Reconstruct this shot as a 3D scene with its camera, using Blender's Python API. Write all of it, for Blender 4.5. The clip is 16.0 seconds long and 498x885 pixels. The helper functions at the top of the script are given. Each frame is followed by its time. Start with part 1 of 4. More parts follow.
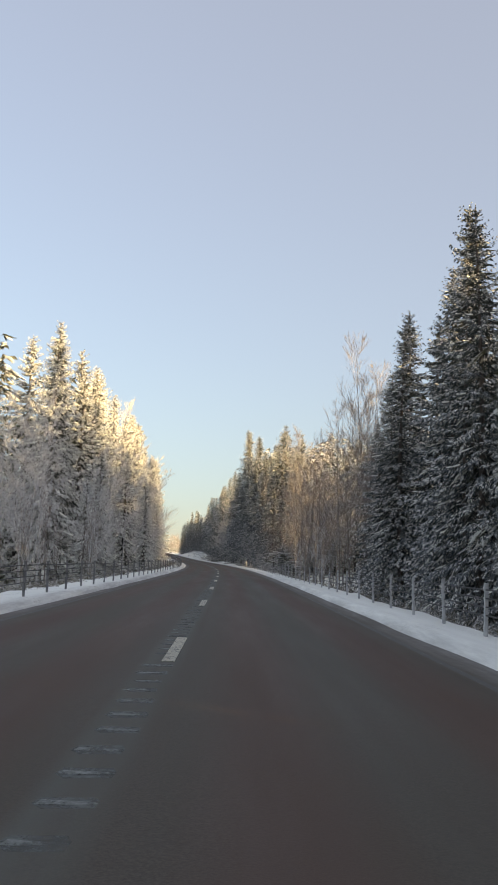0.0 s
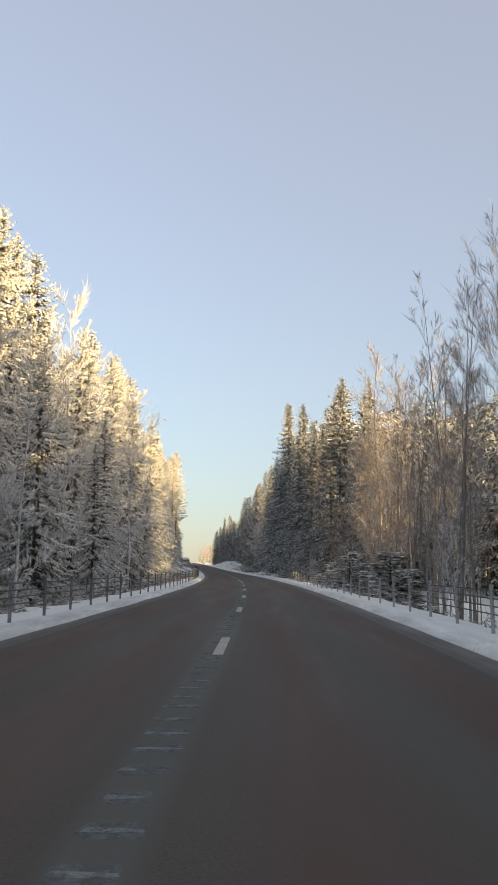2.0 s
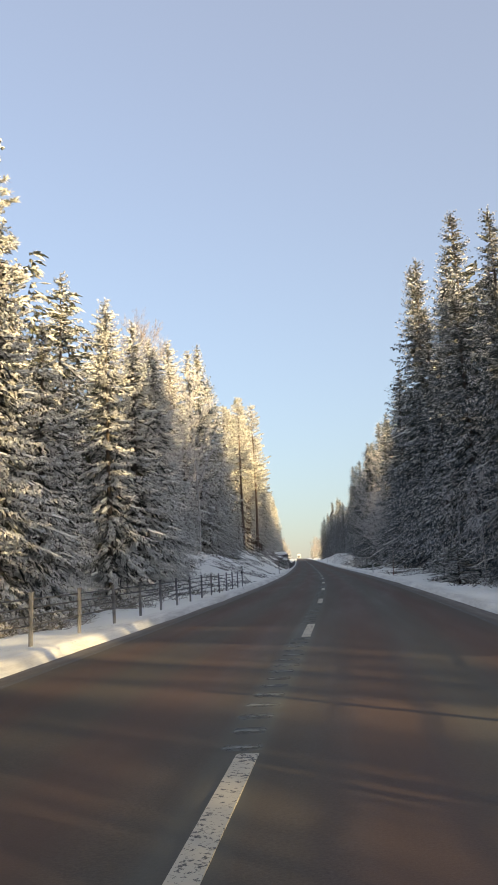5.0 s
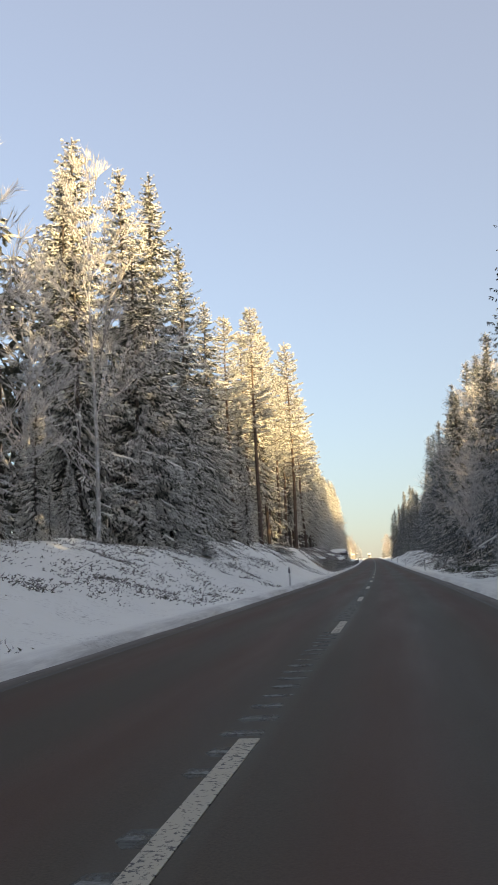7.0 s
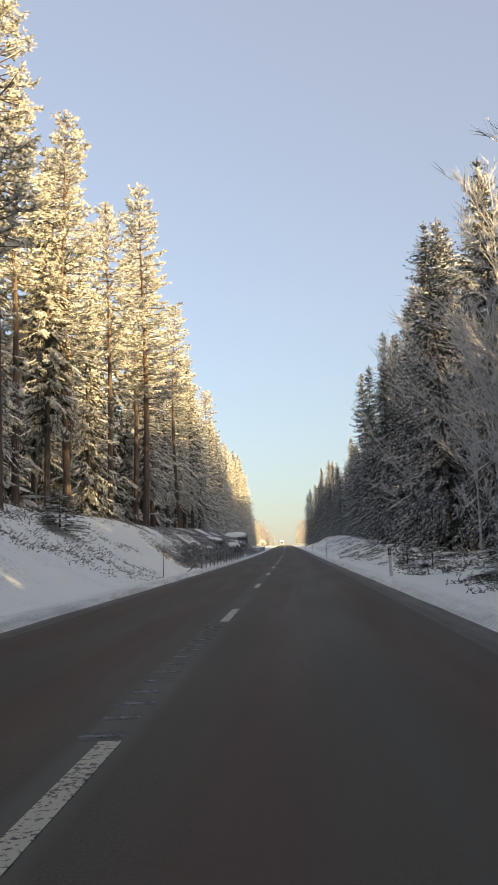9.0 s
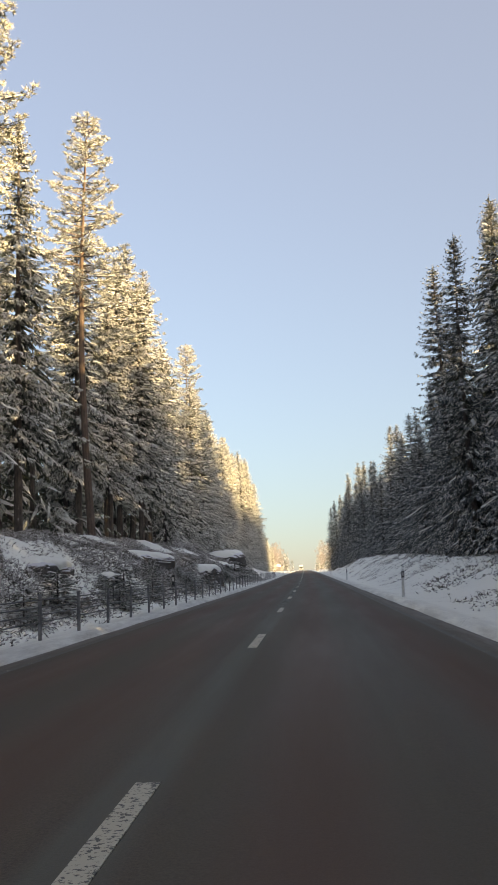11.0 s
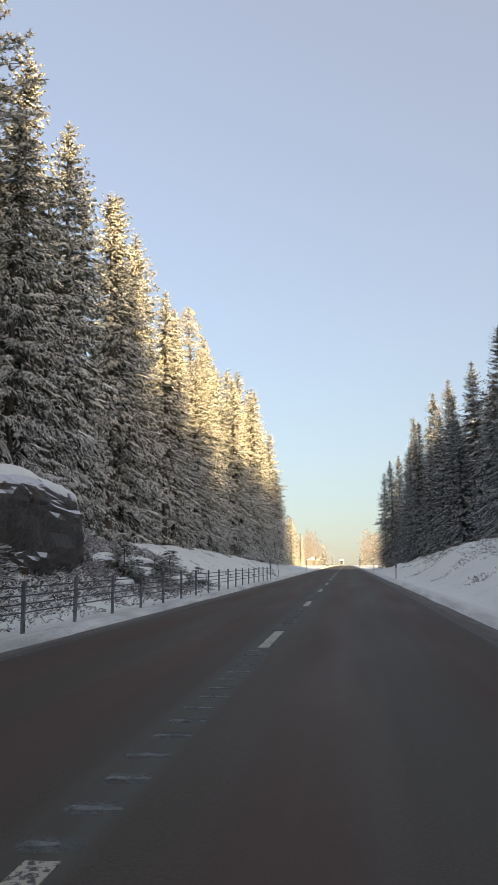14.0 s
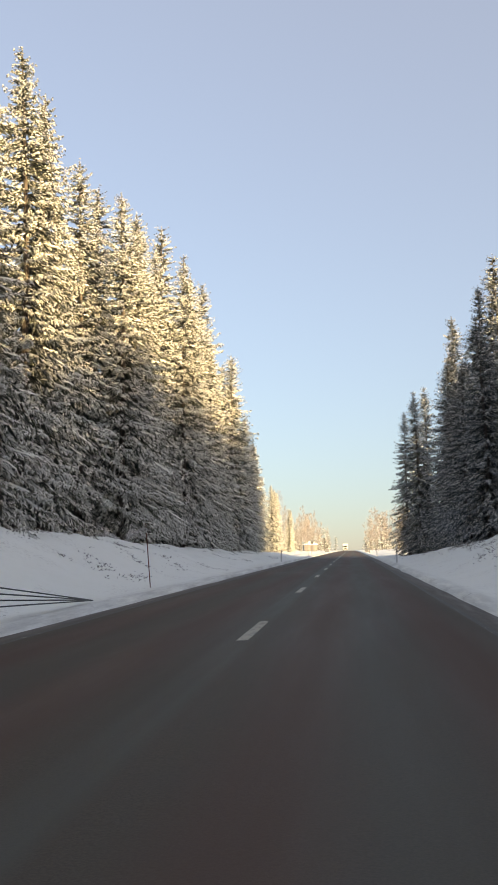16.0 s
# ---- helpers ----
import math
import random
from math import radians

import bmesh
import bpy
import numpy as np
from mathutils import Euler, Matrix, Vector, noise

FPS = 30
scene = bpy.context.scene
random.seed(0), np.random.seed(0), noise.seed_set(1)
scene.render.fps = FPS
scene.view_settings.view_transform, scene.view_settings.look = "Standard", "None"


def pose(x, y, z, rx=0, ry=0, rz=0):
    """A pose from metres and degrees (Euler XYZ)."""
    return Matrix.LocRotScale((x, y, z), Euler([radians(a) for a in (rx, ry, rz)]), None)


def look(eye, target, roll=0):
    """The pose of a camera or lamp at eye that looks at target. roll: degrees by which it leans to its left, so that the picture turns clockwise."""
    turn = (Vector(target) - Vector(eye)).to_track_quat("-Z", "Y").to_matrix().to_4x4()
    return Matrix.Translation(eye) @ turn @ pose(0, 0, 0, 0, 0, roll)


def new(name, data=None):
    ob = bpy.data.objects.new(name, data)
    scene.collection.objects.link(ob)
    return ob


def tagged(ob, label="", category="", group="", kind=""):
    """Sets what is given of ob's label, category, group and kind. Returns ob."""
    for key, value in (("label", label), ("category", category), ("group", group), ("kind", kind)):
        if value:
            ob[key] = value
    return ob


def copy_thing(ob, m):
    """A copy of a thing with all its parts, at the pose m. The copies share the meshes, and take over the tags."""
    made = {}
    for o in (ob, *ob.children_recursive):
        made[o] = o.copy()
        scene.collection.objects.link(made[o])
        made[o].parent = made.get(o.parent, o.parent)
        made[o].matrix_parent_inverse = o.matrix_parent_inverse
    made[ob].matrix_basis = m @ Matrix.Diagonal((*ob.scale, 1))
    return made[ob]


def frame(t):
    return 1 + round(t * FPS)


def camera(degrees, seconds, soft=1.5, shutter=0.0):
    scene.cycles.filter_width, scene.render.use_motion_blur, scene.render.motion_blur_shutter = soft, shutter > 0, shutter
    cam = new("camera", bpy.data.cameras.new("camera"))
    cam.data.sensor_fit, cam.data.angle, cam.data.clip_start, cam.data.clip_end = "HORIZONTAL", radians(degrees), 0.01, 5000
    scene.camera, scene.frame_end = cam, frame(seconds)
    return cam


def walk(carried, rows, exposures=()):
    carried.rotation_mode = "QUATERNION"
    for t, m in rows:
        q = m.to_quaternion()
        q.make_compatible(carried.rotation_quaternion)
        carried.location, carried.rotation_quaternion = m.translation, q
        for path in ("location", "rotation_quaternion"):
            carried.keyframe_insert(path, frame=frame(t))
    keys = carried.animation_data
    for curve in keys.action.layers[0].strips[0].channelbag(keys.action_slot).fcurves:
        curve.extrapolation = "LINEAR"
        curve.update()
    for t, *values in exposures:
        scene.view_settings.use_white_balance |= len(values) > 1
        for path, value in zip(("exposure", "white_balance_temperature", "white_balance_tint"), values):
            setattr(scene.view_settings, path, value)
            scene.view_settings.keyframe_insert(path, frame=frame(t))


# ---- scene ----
cam = camera(32.3, 16.0, soft=1.4)
# seconds, eye, a point ahead, lean
PATH = [
    (0, (-0.130, -0.212, 0.641), (-0.176, 9.689, 2.046), 1.98),
    (0.5, (-0.353, 11.284, 0.717), (-0.511, 21.181, 2.142), 2.12),
    (1, (-0.602, 22.751, 0.790), (-0.878, 32.645, 2.218), 1.88),
    (1.5, (-0.891, 34.165, 0.847), (-1.257, 44.054, 2.292), 1.17),
    (2, (-1.229, 45.542, 0.890), (-1.673, 55.418, 2.396), 0.52),
    (2.5, (-1.626, 56.934, 0.930), (-2.132, 66.798, 2.493), -0.00),
    (3, (-2.063, 68.406, 1.014), (-2.660, 78.268, 2.556), -0.59),
    (3.5, (-2.502, 79.938, 1.096), (-3.269, 89.794, 2.604), -0.74),
    (3.7, (-2.700, 84.549, 1.122), (-3.545, 94.400, 2.617), -0.72),
    (5.8, (-5.149, 133.968, 1.413), (-7.309, 143.617, 2.905), -3.07),
    (6, (-5.508, 138.726, 1.430), (-7.748, 148.357, 2.922), -2.75),
    (6.5, (-6.419, 150.636, 1.513), (-8.852, 160.213, 3.048), -2.79),
    (7, (-7.382, 162.605, 1.606), (-9.871, 172.170, 3.131), -2.91),
    (7.5, (-8.432, 174.651, 1.701), (-10.695, 184.283, 3.150), -3.06),
    (8, (-9.564, 186.757, 1.834), (-11.471, 196.483, 3.162), -2.62),
    (8.5, (-10.829, 198.824, 1.927), (-12.515, 208.595, 3.225), -2.27),
    (9, (-12.154, 210.875, 2.042), (-13.722, 220.661, 3.372), -2.28),
    (9.2, (-12.694, 215.701, 2.090), (-14.272, 225.476, 3.485), -2.52),
    (11.3, (-18.635, 266.234, 2.654), (-20.448, 275.933, 4.278), -2.28),
    (11.5, (-19.186, 271.096, 2.715), (-21.038, 280.790, 4.323), -2.20),
    (12, (-20.571, 283.258, 2.880), (-22.511, 292.941, 4.451), -2.23),
    (12.5, (-21.941, 295.416, 3.017), (-23.984, 305.080, 4.576), -1.89),
    (13, (-23.305, 307.630, 3.199), (-25.416, 317.280, 4.757), -1.55),
    (13.5, (-24.671, 319.904, 3.377), (-26.847, 329.537, 4.948), -1.20),
    (14, (-26.053, 332.189, 3.564), (-28.334, 341.801, 5.118), -0.52),
    (14.5, (-27.464, 344.382, 3.724), (-29.819, 353.982, 5.233), -0.37),
    (15, (-28.868, 356.586, 3.937), (-31.257, 366.187, 5.397), -0.31),
    (15.5, (-30.278, 368.820, 4.167), (-32.645, 378.430, 5.596), -0.83),
    (16, (-31.739, 381.040, 4.355), (-34.070, 390.664, 5.748), -1.06),
]
walk(cam, [(t, look(eye, target, roll)) for t, eye, target, roll in PATH], [
    (0.0, 1.38, 9200, 17), (2.5, 1.38, 9000, 17), (3.6, 1.38, 8800, 17), (6.0, 1.38 - 0.06, 8000, 16), (7.0, 1.38, 8700, 17),
    (8.0, 1.38, 8900, 17), (9.0, 1.38, 8850, 17), (16.0, 1.38, 8800, 17),
])

# ---- light: a low winter sun behind and to the right, and the clear sky ----
SUN_HEIGHT, SUN_ROUND = radians(7.8), radians(124)
world = bpy.data.worlds.new("sky")
scene.world = world
world.use_nodes = True
background = world.node_tree.nodes["Background"]
background.inputs[1].default_value = 0.15
total = None
for dust, ozone, share in ((0.5, 4.0, 0.44), (8.0, 2.3, 0.30)):  # clear air, and the haze round the sun
    sky = world.node_tree.nodes.new("ShaderNodeTexSky")
    sky.sky_type, sky.sun_disc, sky.sun_elevation, sky.sun_rotation = "NISHITA", False, SUN_HEIGHT, SUN_ROUND
    sky.air_density, sky.dust_density, sky.ozone_density, sky.altitude = 1.0, dust, ozone, 60
    scaled = world.node_tree.nodes.new("ShaderNodeVectorMath")
    scaled.operation = "MULTIPLY_ADD"
    scaled.inputs[1].default_value = (share, share, share)
    scaled.inputs[2].default_value = (0.64, 0.74, 0.97)  # thin high cloud
    world.node_tree.links.new(sky.outputs[0], scaled.inputs[0])
    if total:
        world.node_tree.links.new(total, scaled.inputs[2])
    total = scaled.outputs[0]
world.node_tree.links.new(total, background.inputs[0])
lamp = bpy.data.lights.new("sun", "SUN")
lamp.energy, lamp.angle, lamp.color = 4.7, radians(0.6), (1.0, 0.84, 0.49)
sun = new("sun", lamp)
sun.matrix_world = look((0, 0, 0), (-math.sin(SUN_ROUND) * math.cos(SUN_HEIGHT), -math.cos(SUN_ROUND) * math.cos(SUN_HEIGHT), -math.sin(SUN_HEIGHT)))


# ---- materials ----
class Nodes:
    """A short hand for node materials."""

    def __init__(self, name, rough=0.8):
        self.material = bpy.data.materials.new(name)
        self.material.use_nodes = True
        self.tree = self.material.node_tree
        self.shader = self.tree.nodes["Principled BSDF"]
        self.shader.inputs["Roughness"].default_value = rough

    def add(self, kind, *links, operation="", data_type=""):
        node = self.tree.nodes.new("ShaderNode" + kind)
        if operation:
            node.operation = operation
        if data_type:
            node.data_type = data_type
        for n, value in links:
            self.put(node.inputs[n], value)
        return node

    def put(self, socket, value):
        if isinstance(value, bpy.types.NodeSocket):
            self.tree.links.new(value, socket)
        elif isinstance(value, tuple) and len(value) == 3 and len(socket.default_value) == 4:
            socket.default_value = (*value, 1)
        else:
            socket.default_value = value

    def place(self):
        return self.add("NewGeometry").outputs["Position"]

    def own(self):
        return self.add("TexCoord").outputs["Object"]

    def noise(self, vector, scale, detail=3.0, rough=0.55):
        return self.add("TexNoise", ("Vector", vector), ("Scale", scale), ("Detail", detail), ("Roughness", rough)).outputs["Fac"]

    def range(self, value, a, b, c=0.0, d=1.0):
        return self.add("MapRange", (0, value), (1, a), (2, b), (3, c), (4, d)).outputs[0]

    def math(self, how, a, b=0.0):
        return self.add("Math", (0, a), (1, b), operation=how).outputs[0]

    def mix(self, fac, a, b):
        node = self.add("Mix", data_type="RGBA")
        self.put(node.inputs[0], fac), self.put(node.inputs[6], a), self.put(node.inputs[7], b)
        return node.outputs[2]

    def colour(self, value):
        self.put(self.shader.inputs["Base Color"], value)
        return self

    def roughness(self, value):
        self.put(self.shader.inputs["Roughness"], value)
        return self

    def bump(self, height, strength=0.4, distance=0.02):
        node = self.add("Bump", ("Strength", strength), ("Distance", distance), ("Height", height))
        self.put(self.shader.inputs["Normal"], node.outputs[0])
        return self

    def up(self):
        return self.add("SeparateXYZ", (0, self.add("NewGeometry").outputs["Normal"])).outputs[2]

    def random(self):
        return self.add("ObjectInfo").outputs["Random"]


def snow_material(name, soil):
    n = Nodes(name, 0.75)
    p = n.place()
    coarse, fine = n.noise(p, 0.55, 5), n.noise(p, 9.0, 5, 0.65)
    tone = n.mix(n.range(n.noise(p, 2.2, 4), 0.35, 0.7), (0.935, 0.95, 0.885), (0.955, 0.97, 0.91))
    dirt = n.math("MULTIPLY", n.range(fine, 0.52, 0.66), n.range(coarse, 0.5, 0.68))
    if soil:
        # slush and grit thrown up beside the road
        uv = n.add("UVMap").outputs[0]
        side = n.math("ABSOLUTE", n.add("SeparateXYZ", (0, uv)).outputs[0])
        grit = n.math("MULTIPLY", n.range(side, 3.8, 4.5, 1.0, 0.0), n.range(n.noise(n.add("Mapping", (0, uv), ("Scale", (3.0, 0.25, 1.0))).outputs[0], 1.0, 5, 0.7), 0.30, 0.62))
        tone = n.mix(n.math("MULTIPLY", grit, 0.75), tone, (0.30, 0.29, 0.27))
    n.colour(n.mix(n.math("MULTIPLY", dirt, soil), tone, (0.16, 0.13, 0.10)))
    n.bump(n.math("ADD", n.math("MULTIPLY", n.noise(p, 0.5, 1), 2.0), n.math("ADD", n.math("MULTIPLY", fine, 0.5), n.math("MULTIPLY", n.noise(p, 1.6, 1), 0.4))), 0.35, 0.06)
    return n.material


SNOW = snow_material("snow", 0.55)
PADS = snow_material("fresh_snow", 0.0)


def foliage(name, green, dark, frost_low, frost_high, frost, second=(0.07, 0.065, 0.03)):
    """Needles with frost where they look up."""
    n = Nodes(name, 0.7)
    p = n.place()
    base = n.mix(n.noise(p, 1.4, 2), dark, green)
    base = n.mix(n.range(n.random(), 0, 1, 0, 0.25), base, second)
    speckle = n.math("ADD", n.noise(p, 16.0, 4, 0.75), n.math("MULTIPLY", n.up(), 0.17))
    n.colour(n.mix(n.range(speckle, frost_low, frost_high), base, frost))
    return n.bump(n.noise(p, 11.0, 3, 0.7), 0.9, 0.08).material


SPRUCE = foliage("spruce_needles", (0.135, 0.15, 0.085), (0.066, 0.08, 0.048), 0.42, 0.65, (0.68, 0.68, 0.63))
LADEN = foliage("snow_laden_needles", (0.135, 0.15, 0.095), (0.066, 0.08, 0.055), 0.37, 0.58, (0.76, 0.77, 0.74))
# less frost, and the right side's bluish shade put into the needle colour
SHADED_SPRUCE = foliage("shaded_spruce_needles", (0.060, 0.084, 0.084), (0.032, 0.047, 0.050), 0.47, 0.72, (0.42, 0.45, 0.48), (0.055, 0.062, 0.058))
# needles deep in the crown, darkened in colour to give the shade there
INNER_SHADE = foliage("inner_shade_needles", (0.058, 0.064, 0.050), (0.030, 0.035, 0.028), 0.52, 0.76, (0.38, 0.38, 0.36))
PINE = foliage("pine_needles", (0.11, 0.125, 0.06), (0.048, 0.058, 0.032), 0.40, 0.60, (0.62, 0.61, 0.55))
RIME = foliage("frosted_needles", (0.70, 0.70, 0.66), (0.50, 0.505, 0.47), 0.38, 0.60, (0.86, 0.86, 0.83), (0.64, 0.63, 0.58))
YOUNG = foliage("young_needles", (0.06, 0.085, 0.04), (0.02, 0.032, 0.018), 0.55, 0.72, (0.66, 0.67, 0.68))


def bark(name, low, high, frost, split=None):
    n = Nodes(name, 0.9)
    p = n.place()
    grain = n.noise(n.add("Mapping", (0, p), ("Scale", (9.0, 9.0, 2.2))).outputs[0], 1.0, 5, 0.65)
    colour = n.mix(n.range(grain, 0.3, 0.7), low, high)
    if split:
        z = n.add("SeparateXYZ", (0, n.own())).outputs[2]
        orange = n.mix(n.range(grain, 0.3, 0.7), (0.10, 0.068, 0.052), (0.18, 0.125, 0.095))
        colour = n.mix(n.range(n.math("ADD", z, n.math("MULTIPLY", grain, 4.0)), split, split + 6.0), colour, orange)
    n.colour(n.mix(n.range(n.noise(p, 5.0, 4), frost, frost + 0.14), colour, (0.66, 0.66, 0.66)))
    return n.bump(grain, 0.7, 0.03).material


SPRUCE_BARK = bark("spruce_bark", (0.05, 0.04, 0.035), (0.16, 0.13, 0.11), 0.66)
PINE_BARK = bark("pine_bark", (0.06, 0.045, 0.038), (0.17, 0.12, 0.095), 0.68, 8.0)
FROSTED_BARK = bark("frosted_bark", (0.28, 0.27, 0.26), (0.58, 0.57, 0.55), 0.48)
BIRCH_BARK = bark("birch_bark", (0.10, 0.08, 0.07), (0.34, 0.31, 0.28), 0.60)


def twig_material(name, wood, light, frost):
    n = Nodes(name, 0.8)
    p = n.place()
    c = n.mix(n.noise(p, 2.0, 2), wood, light)
    n.colour(n.mix(n.range(n.math("ADD", n.noise(p, 4.0, 3), n.math("MULTIPLY", n.up(), 0.12)), frost, frost + 0.16), c, (0.66, 0.64, 0.63)))
    return n.material


TWIGS = twig_material("birch_twigs", (0.12, 0.092, 0.082), (0.27, 0.215, 0.19), 0.48)
PINK_TWIGS = twig_material("rosy_birch_twigs", (0.16, 0.130, 0.120), (0.29, 0.245, 0.228), 0.50)
WHITE_TWIGS = twig_material("frosted_twigs", (0.24, 0.225, 0.21), (0.42, 0.40, 0.385), 0.32)
BROWN_TWIGS = twig_material("undergrowth_twigs", (0.045, 0.045, 0.028), (0.16, 0.13, 0.08), 0.47)


def asphalt_material():
    n = Nodes("asphalt", 0.8)
    n.shader.inputs["Specular IOR Level"].default_value = 0.22
    uv = n.add("UVMap").outputs[0]
    p = n.place()
    side = n.add("SeparateXYZ", (0, uv)).outputs[0]
    grain, patch = n.noise(p, 60.0, 4, 0.7), n.noise(n.add("Mapping", (0, uv), ("Scale", (1.2, 0.09, 1.0))).outputs[0], 1.0, 5, 0.6)
    base = n.mix(n.range(grain, 0.25, 0.75), (0.052, 0.040, 0.031), (0.132, 0.105, 0.081))
    base = n.mix(n.range(patch, 0.35, 0.7, 0.0, 0.75), base, (0.112, 0.099, 0.080))
    # wheel tracks, two to a lane, worn smooth and reddish
    for middle in (-2.65, -1.0, 1.0, 2.65):
        off = n.math("ABSOLUTE", n.math("SUBTRACT", side, middle))
        base = n.mix(n.range(off, 0.18, 0.6, 0.6, 0.0), base, (0.122, 0.070, 0.054))
    # frost left between the tracks, beside the dashes and along the edges
    veil = n.noise(n.add("Mapping", (0, uv), ("Scale", (1.6, 0.05, 1.0))).outputs[0], 1.0, 4, 0.55)
    frost = n.range(n.math("ADD", n.noise(n.add("Mapping", (0, uv), ("Scale", (4.0, 0.35, 1.0))).outputs[0], 1.0, 5, 0.65), n.math("MULTIPLY", n.noise(p, 5.0, 3), 0.3)), 0.5, 0.95)
    middle = n.math("MULTIPLY", n.range(n.math("ABSOLUTE", n.math("ADD", side, 0.065)), 0.13, 0.26, 0.9, 0.0), n.range(veil, 0.36, 0.60, 0.35, 1.0))
    lane = n.math("MULTIPLY", n.range(n.math("ABSOLUTE", n.math("SUBTRACT", side, 1.80)), 0.1, 0.75, 0.45, 0.0), n.range(veil, 0.35, 0.65, 0.1, 1.0))
    base = n.mix(n.math("MAXIMUM", middle, lane), base, (0.120, 0.124, 0.106))
    edge = n.range(n.math("ABSOLUTE", side), 3.3, 3.7, 0.0, 0.75)
    base = n.mix(n.math("MULTIPLY", n.range(frost, 0.0, 1.0, 0.25, 1.0), edge), base, (0.30, 0.295, 0.28))
    n.colour(base)
    n.roughness(n.range(patch, 0.3, 0.7, 0.62, 0.85))
    return n.bump(grain, 0.35, 0.006).material


ASPHALT = asphalt_material()


def paint_material(name, worn):
    n = Nodes(name, 0.7)
    p = n.place()
    gaps = n.range(n.math("ADD", n.noise(p, 26.0, 4, 0.7), n.math("MULTIPLY", n.noise(p, 3.0, 2), 0.25)), worn, worn + 0.06)
    return n.colour(n.mix(gaps, (0.52, 0.485, 0.385), (0.09, 0.085, 0.08))).material


PAINT, EDGE_PAINT = paint_material("line_paint", 0.66), paint_material("worn_edge_paint", 0.44)


def frost_material(name, low, high, dull, light):
    n = Nodes(name, 0.8)
    p = n.place()
    n.put(n.shader.inputs["Alpha"], n.range(n.noise(p, 7.0, 4, 0.7), low, high, 0.05, 0.85))
    return n.colour(n.mix(n.range(n.noise(p, 40.0, 3, 0.7), 0.35, 0.66), dull, light)).material


FROST = frost_material("groove_frost", 0.26, 0.62, (0.125, 0.138, 0.130), (0.19, 0.205, 0.195))
GROOVE_RIM = frost_material("groove_rim", 0.32, 0.56, (0.20, 0.215, 0.20), (0.33, 0.35, 0.325))


def plain(name, colour, second, rough=0.6, metal=0.0, scale=8.0):
    n = Nodes(name, rough)
    n.shader.inputs["Metallic"].default_value = metal
    return n.colour(n.mix(n.range(n.noise(n.place(), scale, 4), 0.35, 0.65), colour, second)).material


STEEL = plain("galvanised_steel", (0.16, 0.165, 0.17), (0.30, 0.30, 0.305), 0.65, 0.25, 5.0)
FROSTED_STEEL = plain("frosted_steel", (0.36, 0.365, 0.37), (0.5, 0.5, 0.51), 0.7, 0.1, 5.0)
CABLE = plain("steel_cable", (0.05, 0.05, 0.052), (0.10, 0.10, 0.10), 0.55, 0.5, 12.0)
WHITE_PLASTIC = plain("white_plastic", (0.60, 0.60, 0.58), (0.72, 0.72, 0.71), 0.5)
BLACK_PLASTIC = plain("black_plastic", (0.015, 0.015, 0.016), (0.03, 0.03, 0.03), 0.5)
RED_STICK = plain("orange_stick", (0.16, 0.05, 0.03), (0.24, 0.08, 0.05), 0.6)
GREY_PAINT = plain("grey_paint", (0.22, 0.23, 0.24), (0.30, 0.31, 0.32), 0.6)
TRUCK_WHITE = plain("truck_white", (0.66, 0.66, 0.66), (0.74, 0.74, 0.74), 0.4)
GLASS = plain("dark_glass", (0.02, 0.022, 0.025), (0.03, 0.033, 0.036), 0.12)
RUBBER = plain("rubber", (0.02, 0.02, 0.02), (0.035, 0.035, 0.035), 0.85)
SIGN_GREY = plain("sign_back", (0.10, 0.10, 0.10), (0.15, 0.15, 0.15), 0.5, 0.3)
WOOD_WALL = plain("weathered_boards", (0.20, 0.19, 0.18), (0.30, 0.285, 0.27), 0.8)
LAMP_GLASS = plain("lamp_glass", (0.75, 0.74, 0.68), (0.80, 0.79, 0.74), 0.2)


def rock_material():
    n = Nodes("granite", 0.85)
    p = n.place()
    big, fine = n.noise(p, 0.9, 5, 0.6), n.noise(p, 11.0, 5, 0.7)
    c = n.mix(n.range(fine, 0.3, 0.7), (0.045, 0.042, 0.04), (0.14, 0.13, 0.12))
    c = n.mix(n.range(big, 0.5, 0.65, 0.0, 0.7), c, (0.16, 0.115, 0.08))
    cap = n.math("ADD", n.up(), n.math("MULTIPLY", n.noise(p, 2.5, 4), 0.5))
    n.colour(n.mix(n.range(cap, 0.72, 0.86), c, (0.8, 0.81, 0.83)))
    return n.bump(fine, 0.8, 0.05).material


ROCK = rock_material()

# ---- the road's line: metres along, heading in degrees to the left of y, slope in degrees ----
LINE = [(-120, 1.2, 0.28), (0, 1.25, 0.3), (24, 1.3, 0.29), (48, 1.5, 0.3), (72, 2.0, 0.31), (96, 2.85, 0.34), (120, 3.82, 0.37), (144, 4.71, 0.41), (168, 5.44, 0.46), (192, 5.96, 0.51), (216, 6.3, 0.57),
        (240, 6.48, 0.63), (276, 6.58, 0.73), (312, 6.65, 0.82), (348, 6.81, 0.91), (384, 7.0, 0.95), (408, 7.01, 0.95), (1200, 7.01, 0.6)]


def between(rows, s, column=1):
    for a, b in zip(rows, rows[1:]):
        if s <= b[0]:
            f = max(0.0, (s - a[0]) / (b[0] - a[0]))
            return a[column] * (1 - f) + b[column] * f
    return rows[-1][column]


S0, S1 = -120, 1200
SPINE = {0: (-0.8, -0.0, -0.54)}
for direction, last in ((1, S1), (-1, S0)):
    x, y, z = SPINE[0]
    for s in range(0, last, direction):
        h, g = radians(between(LINE, s + direction / 2, 1)), math.tan(radians(between(LINE, s + direction / 2, 2)))
        x, y, z = x - direction * math.sin(h), y + direction * math.cos(h), z + direction * g
        SPINE[s + direction] = (x, y, z)


